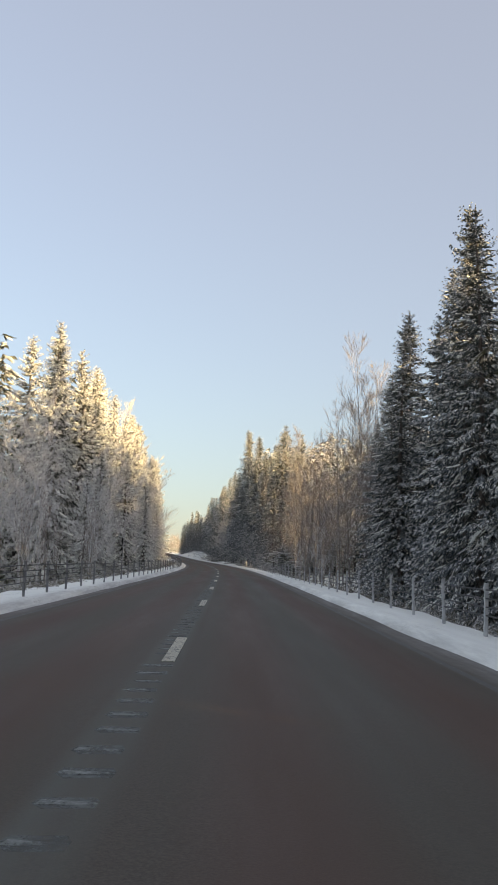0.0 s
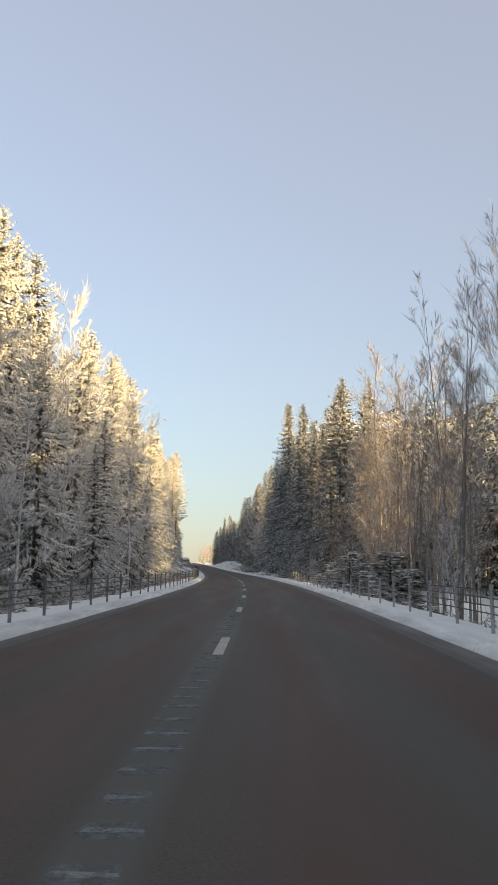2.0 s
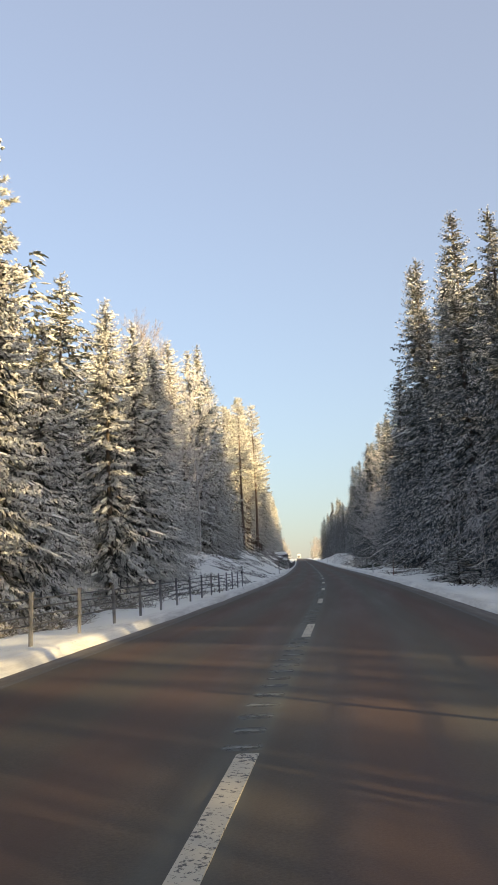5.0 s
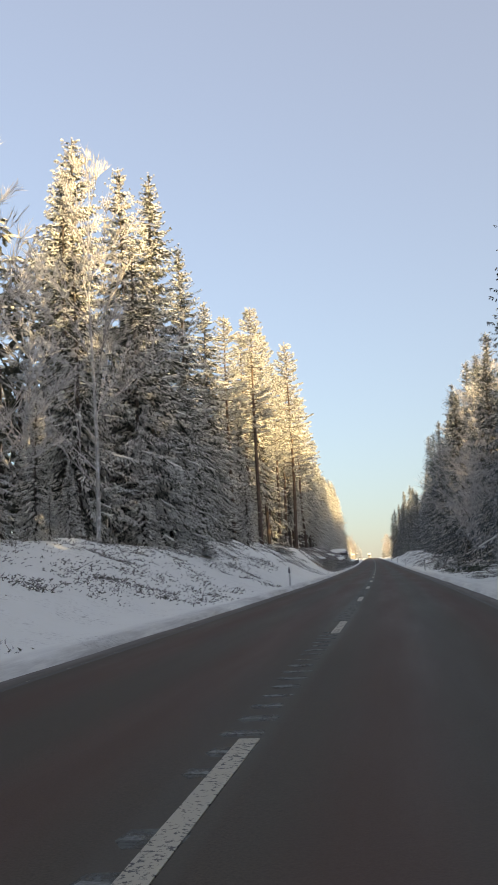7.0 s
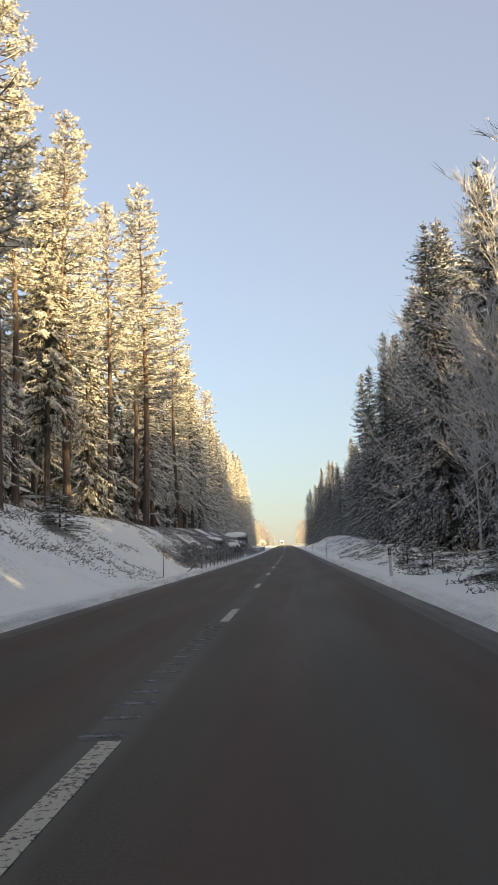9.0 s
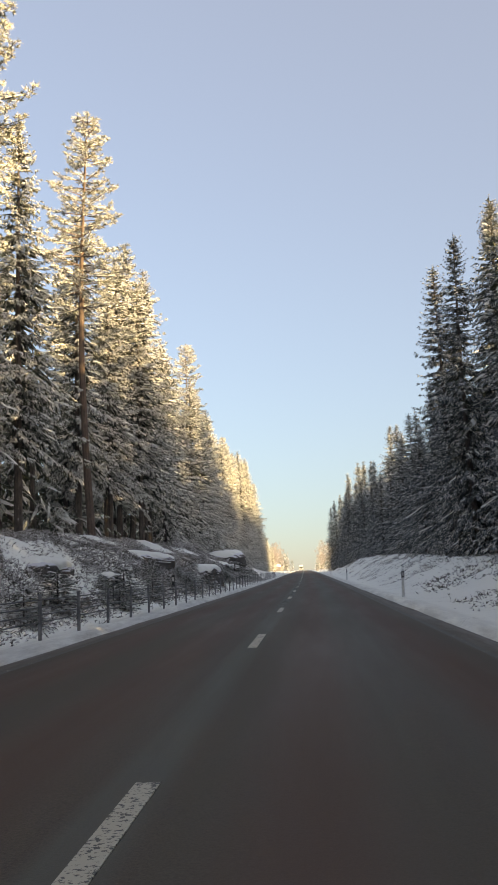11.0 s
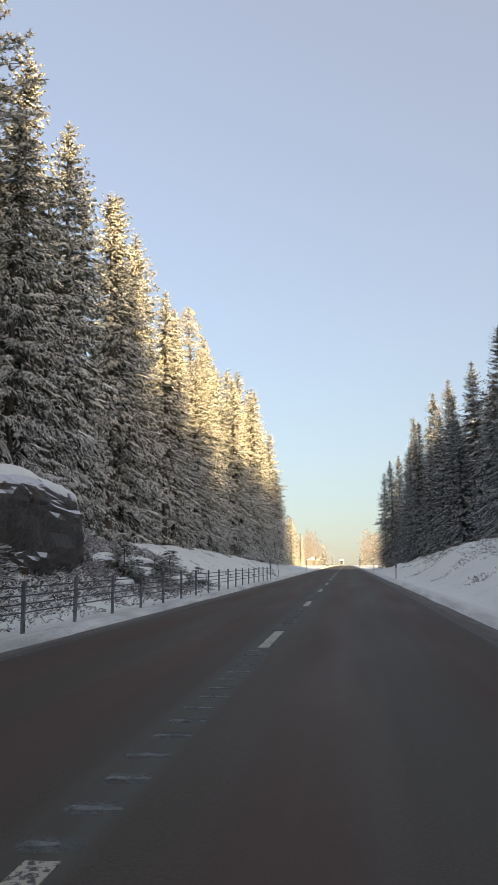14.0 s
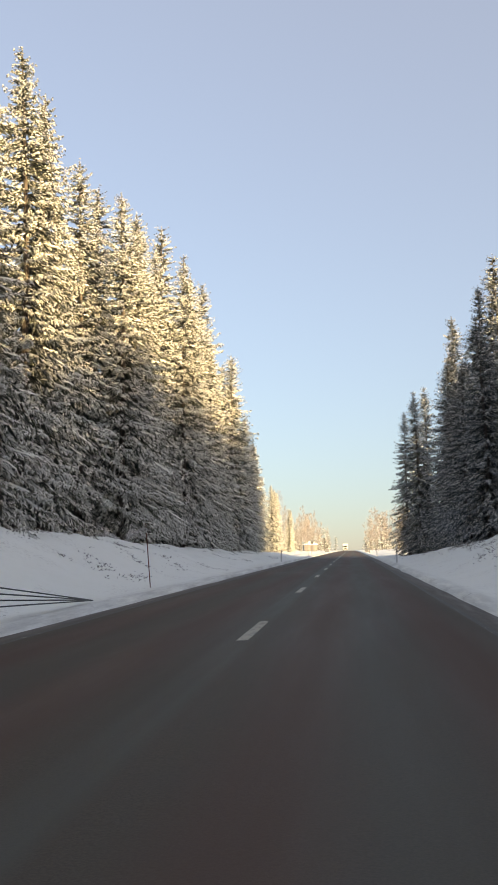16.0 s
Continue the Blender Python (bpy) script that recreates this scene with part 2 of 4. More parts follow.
def on_road(s, side=0.0, up=0.0):
    """The place s metres along the road, side metres to the right of its middle line."""
    i = min(max(math.floor(s), S0), S1 - 1)
    a, b, h = Vector(SPINE[i]), Vector(SPINE[i + 1]), radians(between(LINE, s, 1))
    return a + (b - a) * (s - i) + Vector((math.cos(h) * side, math.sin(h) * side, up))


# ---- mesh helpers ----
class Shape:
    """Vertices and faces gathered for one mesh."""

    def __init__(self):
        self.verts, self.faces, self.kinds = [], [], []

    def add(self, verts, faces, kind=0):
        n = len(self.verts)
        self.verts += [tuple(v) for v in verts]
        self.faces += [tuple(i + n for i in f) for f in faces]
        self.kinds += [kind] * len(faces)
        return self

    def box(self, size, at=(0, 0, 0), kind=0, turn=None, taper=1.0):
        a, b, c = (v / 2 for v in size)
        corners = [Vector((x * (taper if z > 0 else 1), y * (taper if z > 0 else 1), z)) for z in (-c, c) for x, y in ((-a, -b), (a, -b), (a, b), (-a, b))]
        if turn:
            corners = [turn @ v for v in corners]
        return self.add([v + Vector(at) for v in corners], [(3, 2, 1, 0), (4, 5, 6, 7), (0, 1, 5, 4), (1, 2, 6, 5), (2, 3, 7, 6), (3, 0, 4, 7)], kind)

    def tube(self, points, radii, sides=6, kind=0, closed=True):
        rings, n = [], len(points)
        points = [Vector(p) for p in points]
        for i, p in enumerate(points):
            d = (points[min(i + 1, n - 1)] - points[max(i - 1, 0)]).normalized()
            a = d.orthogonal().normalized() if abs(d.z) > 0.95 else d.cross(Vector((0, 0, 1))).normalized()
            b = d.cross(a)
            rings += [p + (a * math.cos(k * math.tau / sides) + b * math.sin(k * math.tau / sides)) * radii[i] for k in range(sides)]
        faces = [(i * sides + k, i * sides + (k + 1) % sides, (i + 1) * sides + (k + 1) % sides, (i + 1) * sides + k) for i in range(n - 1) for k in range(sides)]
        if closed:
            faces += [tuple(range(sides))[::-1], tuple((n - 1) * sides + k for k in range(sides))]
        return self.add(rings, faces, kind)

    def mesh(self, name, materials, smooth=False):
        me = bpy.data.meshes.new(name)
        me.from_pydata(self.verts, [], self.faces)
        for m in materials if isinstance(materials, (list, tuple)) else [materials]:
            me.materials.append(m)
        me.polygons.foreach_set("material_index", self.kinds)
        if smooth:
            me.polygons.foreach_set("use_smooth", [True] * len(self.faces))
        me.update()
        return me


def part(name, shape, material, parent=None, label="", smooth=False):
    """Links a shape, or a ready mesh, as one mesh object under its thing."""
    ob = new(name, shape.mesh(name, material, smooth) if isinstance(shape, Shape) else shape)
    ob.parent = parent
    return tagged(ob, label=label)


def bevelled_box(size, bevel=0.01):
    bm = bmesh.new()
    bmesh.ops.create_cube(bm, size=1)
    bmesh.ops.scale(bm, vec=size, verts=bm.verts)
    bmesh.ops.bevel(bm, geom=bm.edges[:], offset=bevel, segments=2, affect="EDGES")
    return bm


def thing(name, label, category, at=(0, 0, 0), group="", kind=""):
    ob = new(name)
    ob.location = at
    return tagged(ob, label, category, group, kind)


# ---- the lie of the land, in metres above the road's middle ----
LEFT_BANK = [(-120, -2.2), (120, -2.0), (148, -0.7), (172, 1.4), (190, 2.5), (210, 2.6), (228, 3.2), (265, 3.4), (284, 3.0), (296, 2.4), (352, 2.4), (362, 2.2), (373, 2.2), (398, 2.2), (413, 2.0), (422, 1.75), (441, 1.3), (460, 1.0), (520, 0.6), (640, 0.2), (1200, 0.0)]
LEFT_SHELF = [(-120, 0.0), (280, 0.0), (300, 1.0), (350, 1.5), (364, 0.8), (380, 0.1), (1200, 0.0)]
RIGHT_BANK = [(-120, -2.0), (110, -1.9), (150, -0.9), (185, 0.1), (246, 0.3), (277, 0.7), (318, 1.6), (366, 2.3), (394, 2.4), (415, 1.7), (430, 1.6), (455, 0.6), (480, 0.1), (1200, 0.0)]
LEFT_CREST = [(-120, 11), (200, 11.5), (282, 10.5), (296, 8.0), (358, 8.0), (372, 10), (460, 10.5), (1200, 11)]


def smooth(f):
    f = min(1.0, max(0.0, f))
    return f * f * (3 - 2 * f)


def land(s, side):
    d = abs(side)
    if d < 3.6:
        return -0.10
    edge = (3.72 if side < 0 else 3.84) + 0.07 * noise.noise(Vector((side > 0, s * 0.22, 7.0)))
    rim = -0.10 + 0.20 * smooth((d - edge + 0.06) / 0.40) - 0.05 * smooth((d - 4.4) / 0.8)
    p = Vector((side * 0.9, s * 0.9, 0.0 if side < 0 else 40.0))
    rim += 0.03 * noise.noise(Vector((side * 1.2, s * 0.2, 3.0))) * smooth((d - 3.7) / 0.4)
    bank, crest = (between(LEFT_BANK, s), between(LEFT_CREST, s)) if side < 0 else (between(RIGHT_BANK, s), 9.5)
    foot = 4.9 if bank > 0 else 5.1
    steep = (d - foot) / (crest - foot)
    rise = bank * (smooth(steep) if bank < 0 else 0.55 * smooth(steep) + 0.45 * min(1.0, max(0.0, steep)))
    rough = smooth((d - 4.8) / 2.0)
    lumps = 0.30 * noise.noise(p * 0.35) + 0.16 * noise.noise(p) + 0.07 * noise.noise(p * 2.7)
    far = 0.02 * max(0.0, d - crest) * (1 if bank > 0 else 0.3)
    if side < 0:
        rise += between(LEFT_SHELF, s) * smooth((d - crest) / 3.6)
    return rim + rise + lumps * rough + min(far, 2.0)


def ground_at(s, side):
    return on_road(s, side, land(s, side))


# ---- ground and road ----
def sheet(name, alongs, sides, height, material):
    """A sheet over the road's own grid, with the grid as its UV map."""
    verts = [on_road(s, d, height(s, d)) for s in alongs for d in sides]
    w = len(sides)
    faces = [(i * w + k, i * w + k + 1, (i + 1) * w + k + 1, (i + 1) * w + k) for i in range(len(alongs) - 1) for k in range(w - 1)]
    me = bpy.data.meshes.new(name)
    me.from_pydata(verts, [], faces)
    me.materials.append(material)
    layer = me.uv_layers.new(name="UVMap")
    grid = [(d, s) for s in alongs for d in sides]
    layer.data.foreach_set("uv", [c for f in faces for i in f for c in grid[i]])
    me.polygons.foreach_set("use_smooth", [True] * len(faces))
    return new(name, me)


near = [3.55, 3.7, 3.78, 3.86, 3.94, 4.02, 4.12, 4.24, 4.36, 4.5, 4.8, 5.2, 5.6, 6.0, 6.4, 6.8, 7.2, 7.6, 8.0, 8.4, 8.8, 9.2, 9.6, 10.0, 10.5, 11, 11.5, 12, 13, 14, 16, 18, 21, 25, 30, 40, 55, 80, 130, 240, 500]
across = [-d for d in reversed(near)] + [0.0] + near
along = [-120, -80, -50, -30, -15, -5] + [0.8 * k for k in range(0, 631)] + [504 + 8 * k for k in range(1, 40)] + [820 + 40 * k for k in range(1, 10)] + [1198]
ground = tagged(sheet("ground", along, across, land, SNOW), "snow-covered verge and forest floor with dirt and twigs", "ground", kind="structure")

road = sheet("road", [-118] + [4 * k - 116 for k in range(0, 328)], [-4.2, -3.6, -2, 0, 2, 3.6, 4.3], lambda s, d: -0.012 * abs(d), ASPHALT)
tagged(road, "dark reddish asphalt road with frosty patches and worn tracks", "road", kind="structure")

# painted dashes, three metres long and nine apart
random.seed(3)
for k in range(-4, 62):
    dash = Shape()
    s = 9.9 + 12 * k
    ring = [(s, -0.075), (s, 0.075), (s + 3, 0.075), (s + 3, -0.075)]
    dash.add([on_road(a, b, 0.006) for a, b in ring] + [on_road(a, b, -0.01) for a, b in ring], [(0, 1, 2, 3), (0, 4, 5, 1), (1, 5, 6, 2), (2, 6, 7, 3), (3, 7, 4, 0)])
    part("lane_dash", dash, PAINT, road)
for side in (-3.38, 3.42):
    line = Shape()
    stations = list(range(-60, 760, 4))
    rows = [[on_road(s, side + e, 0.004 - 0.012 * abs(side)) for e in (-0.05, 0.05)] for s in stations]
    line.add([v for row in rows for v in row], [(2 * i, 2 * i + 1, 2 * i + 3, 2 * i + 2) for i in range(len(rows) - 1)])
    part("edge_line", line, EDGE_PAINT, road)

# milled grooves along the middle: a dull frosted hollow each, with a bright rim
grooves = Shape()
for k in range(-3, 32):
    for j in range(20):
        s = 10.1 + 12 * k + 0.6 * j + random.uniform(-0.03, 0.03)
        if 225 < s < 262 or 265 < s < 287 or s > 384 or j < 5 and random.random() < 0.5:
            continue
        shift = 0.06 if s > 295 else 0.0
        left, right, half = shift - 0.215 + random.uniform(-0.03, 0.03), shift + 0.08 + random.uniform(-0.03, 0.02), 0.13 + random.uniform(-0.03, 0.03)
        hollow = [(s - half, left + 0.04), (s - half * 0.8, right - 0.01), (s + half * 0.3, right), (s + half, right - 0.03), (s + half * 0.9, left), (s - half * 0.2, left - 0.03)]
        grooves.add([on_road(a, b, 0.002 - 0.012 * abs(b)) for a, b in hollow], [(0, 1, 2, 3, 4, 5)])
        end = random.choice((right, right, random.uniform(left + 0.1, right)))
        rim = [(s - 0.03, left - 0.01), (s - 0.04, (left + end) / 2), (s - 0.015, end), (s + 0.02, end - 0.02), (s + 0.03, (left + end) / 2), (s + 0.05, left + 0.01)]
        grooves.add([on_road(a, b, 0.004 - 0.012 * abs(b)) for a, b in rim], [(0, 1, 2, 3, 4, 5)], 1)
tagged(part("rumble_strip", grooves, [FROST, GROOVE_RIM]), "frost-filled milled grooves along the road's middle", "rumble strip", kind="stuff")


# ---- cable barriers ----
def post_shape(material):
    """A rounded steel post with a cap and four cable hooks."""
    post = Shape()
    bm = bevelled_box((0.095, 0.055, 1.15), 0.012)
    bm.verts.ensure_lookup_table()
    post.add([v.co + Vector((0, 0, 0.275)) for v in bm.verts], [[v.index for v in f.verts] for f in bm.faces])
    bm.free()
    post.box((0.105, 0.065, 0.03), (0, 0, 0.855))
    for z in (0.34, 0.48, 0.62, 0.76):
        post.box((0.03, 0.075, 0.035), (0.045, 0, z))
    return post.mesh("post", material)


POST, PALE_POST = post_shape(STEEL), post_shape(FROSTED_STEEL)


def cable_barrier(label, first, last, sides, ends=(False, False), spacing=2.76, post=POST):
    """sides: metres along, metres beside the middle."""
    side = lambda s: between(sides, s)
    barrier = thing("cable_barrier", label, "guard rail", ground_at(first, side(first)), "cable barriers")
    inverse = Matrix.Translation(-barrier.location)
    count = round((last - first) / spacing)
    for i in range(count + 1):
        s = first + i * spacing
        ob = part("post", post, None, barrier)
        m = Matrix.Translation(ground_at(s, side(s))) @ pose(0, 0, 0, random.uniform(-1.2, 1.2), random.uniform(-1.2, 1.2), between(LINE, s) + 90)
        ob.matrix_basis = inverse @ m
    for n, z in enumerate((0.34, 0.48, 0.62, 0.76)):
        line = [ground_at(first + i * spacing, side(first + i * spacing)) + Vector((0, 0, z)) for i in range(count + 1)]
        if ends[0]:
            line.insert(0, ground_at(first - 7.0, side(first) + 0.05 * n) + Vector((0, 0, 0.05 + 0.01 * n)))
        if ends[1]:
            line.append(ground_at(first + count * spacing + 7.0, side(last) - 0.05 * n) + Vector((0, 0, 0.05 + 0.01 * n)))
        cable = Shape().tube([p - barrier.location for p in line], [0.013] * len(line), 5)
        part("cable", cable, CABLE, barrier)
    return barrier, count


cable_barrier("galvanised steel posts with four cables on the snowy embankment edge", -22.0, 128.1, [(-30, 4.95), (40, 4.9), (100, 4.6), (140, 4.6)], spacing=2.78, post=PALE_POST)
cable_barrier("dark steel posts with four cables ending in a ground anchor", -11.8, 164.84, [(-20, -4.4), (110, -4.3), (145, -4.6), (170, -4.65)], (False, True))
cable_barrier("grey steel posts and cables along the rocky snow bank", 262.4, 393.98, [(250, -4.3), (290, -4.15), (400, -4.15)], (True, True), spacing=2.74)


def marker_post(s, side, lean=0.0):
    post = thing("marker_post", "white plastic roadside marker post with a black band", "marker post", ground_at(s, side), "roadside marker posts")
    post.rotation_euler = (0, radians(lean), radians(between(LINE, s)))
    body = Shape().tube([(0, 0, -0.25), (0, 0, 0.95), (0, -0.02, 1.02)], [0.055, 0.05, 0.04], 8)
    part("body", body, WHITE_PLASTIC, post)
    part("band", Shape().tube([(0, 0, 0.70), (0, 0, 0.93)], [0.0545, 0.0525], 8, closed=False), BLACK_PLASTIC, post, "black band")
    for sign in (-1, 1):
        part("reflector", Shape().box((0.035, 0.01, 0.13), (0, sign * 0.056, 0.82)), WHITE_PLASTIC, post, "pale reflector strip")


for s, side, lean in ((189.9, 4.4, 1), (240.6, 4.45, -1), (291.6, 4.3, 3), (341.6, 4.42, 1), (391.0, 4.35, 0), (441, 4.45, 1), (491, 4.6, 0), (541, 4.6, 0), (210.6, -4.38, -1), (455, -4.4, 1), (505, -4.5, 0)):
    marker_post(s, side, lean)


def barrier_marker(s, side):
    ob = thing("barrier_marker", "black marker plate with pale reflector on the barrier end", "marker post", ground_at(s, side) + Vector((0, 0, 0.6)))
    part("plate", Shape().box((0.11, 0.03, 0.42), (0, -0.05, 0.32)), BLACK_PLASTIC, ob)
    part("reflector", Shape().box((0.05, 0.01, 0.16), (0, -0.07, 0.38)), WHITE_PLASTIC, ob, "pale reflector")


barrier_marker(164.84, -4.64), barrier_marker(393.98, -4.15), barrier_marker(292.1, -4.15), barrier_marker(342.2, -4.15)


def snow_stick(s, side, lean):
    ob = thing("snow_stick", "thin dark orange snow stake leaning in the verge", "snow stake", ground_at(s, side), "snow stakes")
    ob.rotation_euler = (radians(-2), radians(lean), 0)
    part("stick", Shape().tube([(0, 0, -0.3), (0, 0, 1.0), (0, 0, 2.0)], [0.018, 0.016, 0.012], 6), RED_STICK, ob)
    part("tape", Shape().tube([(0, 0, 1.7), (0, 0, 1.85)], [0.0165, 0.0155], 6), WHITE_PLASTIC, ob, "pale reflective tape")


for s, side, lean in ((408.9, -4.75, -5), (249.6, -4.6, 2), (174.9, 4.8, 3), (520, -4.8, 1)):
    snow_stick(s, side, lean)


# ---- trees ----
def snow_pad(shape, points, width, kind=1):
    """A lumpy ridge of snow lying along a limb."""
    n = len(points)
    rows = []
    for i, p in enumerate(points):
        d = points[min(i + 1, n - 1)] - points[max(i - 1, 0)]
        side = Vector((-d.y, d.x, 0))
        side = side.normalized() if side.length > 1e-4 else Vector((1, 0, 0))
        w = width * random.uniform(0.55, 1.2) * (0.35 if i in (0, n - 1) else 1.0)
        rows += [p - side * w + Vector((0, 0, -0.03)), p + Vector((0, 0, 0.05 + 0.25 * w)), p + side * w + Vector((0, 0, -0.03))]
    shape.add(rows, [f for i in range(n - 1) for f in ((3 * i, 3 * i + 3, 3 * i + 4, 3 * i + 1), (3 * i + 1, 3 * i + 4, 3 * i + 5, 3 * i + 2))], kind)


def tooth(shape, p, d, length, width, kind=0):
    """One thin twig of needles from p along d, turned at random."""
    w = d.cross(Vector((random.gauss(0, 1), random.gauss(0, 1), random.gauss(0, 0.6))))
    w = w.normalized() * width if w.length > 1e-4 else Vector((width, 0, 0))
    shape.add((p - w, p + w, p + d * length), ((0, 1, 2),), kind)


def far_crown(seed, bare, width, gap, per, step, snow, spray):
    """The crown of a spruce in the depth of the forest: few, large sprays."""
    random.seed(seed)
    height = 24.0
    crown = Shape()
    foot = lambda z: Vector((0.15 * math.sin(z * 0.13), 0.12 * math.sin(z * 0.17), z))
    z = bare
    while z < height - 0.45:
        u = (z - bare) / (height - bare)
        low = 1 - u
        turn = random.random() * math.tau
        for k in range(per):
            a = turn + (k + random.uniform(-0.45, 0.45)) * math.tau / per
            length = (width * low**0.62 * min(1.0, 0.74 + u * 2.0) + 0.08) * random.uniform(0.78, 1.08)
            root = foot(z + random.uniform(-0.6, 0.6) * gap)
            out = Vector((math.cos(a), math.sin(a), 0))
            # inner sprays, in the colour darkened for the crown's own shade
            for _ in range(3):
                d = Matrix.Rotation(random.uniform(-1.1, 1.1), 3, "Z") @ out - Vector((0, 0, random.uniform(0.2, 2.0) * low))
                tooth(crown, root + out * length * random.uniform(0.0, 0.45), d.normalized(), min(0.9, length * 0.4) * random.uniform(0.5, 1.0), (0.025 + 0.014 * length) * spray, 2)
            for i in range(max(3, int(length * 0.86 / step)) + 1):
                v = random.uniform(0.15, 1.0)
                p = root + out * length * v + Vector((0, 0, -0.4 * length * v * v * low))
                d = Matrix.Rotation(random.uniform(-1.2, 1.2), 3, "Z") @ out
                d.z -= random.uniform(0.1, 1.5) * (0.25 + low)
                finger(crown, p, d.normalized(), (0.18 + 0.045 * length) * spray * random.uniform(0.8, 1.3), 0.05 * spray, snow, 1.0)
        z += gap * random.uniform(0.75, 1.25) * (0.62 if u > 0.7 else 1.0)
    return crown, [foot(z) for z in (-0.8, 0.3, 4, 8, 13, 18, 22, 23.9)]


def finger(shape, p, d, length, width, white, heap, top=1):
    """A feathered branchlet of needles, drooping, with lumps of snow on its back where white comes up."""
    side = d.cross(Vector((0, 0, 1)))
    side = side.normalized() if side.length > 0.08 else Vector((random.gauss(0, 1), random.gauss(0, 1), 0.01)).normalized()
    up = side.cross(d)
    r = random.uniform(-0.8, 0.8)
    side, up = side * math.cos(r) + up * math.sin(r), up * math.cos(r) - side * math.sin(r)
    mid = p + d * length * random.uniform(0.35, 0.6) - up * width * 0.2
    tip = p + d * length - Vector((0, 0, length * random.uniform(0.05, 0.3)))
    w, e = width * random.uniform(0.5, 0.9), width * random.uniform(0.5, 0.9)
    verts = [p, mid + side * w, tip, mid - side * e, mid + up * width * 0.4]
    faces = [(0, 1, 4), (1, 2, 4), (2, 3, 4), (3, 0, 4)]
    for k in range(4):
        q = p + (tip - p) * random.uniform(0.1, 0.75)
        h = (side if k % 2 else -side) * random.uniform(0.5, 1.0) + d * random.uniform(0.3, 0.9) - Vector((0, 0, random.uniform(0.0, 0.4)))
        faces.append((len(verts), len(verts) + 1, len(verts) + 2))
        verts += [q, q + d * width * 0.55, q + h * (0.6 * width + 0.16 * length)]
    shape.add(verts, faces, 0)
    for share in (white, white * 0.45):
        if random.random() < share:
            f = random.uniform(0.28, 0.5) * length
            m = p + (tip - p) * random.uniform(0.25, 0.8) + up * 0.02
            x = (d + side * random.uniform(-0.5, 0.5)).normalized() * f
            y = side * width * random.uniform(0.55, 1.1)
            z = (up + Vector((0, 0, 1))) * 0.5 * (width * 0.45 + 0.04 * heap)
            shape.add((m - x, m + y - x * random.uniform(-0.3, 0.3), m + x, m - y + x * random.uniform(-0.3, 0.3), m + z), ((0, 1, 4), (1, 2, 4), (2, 3, 4), (3, 0, 4)), top)


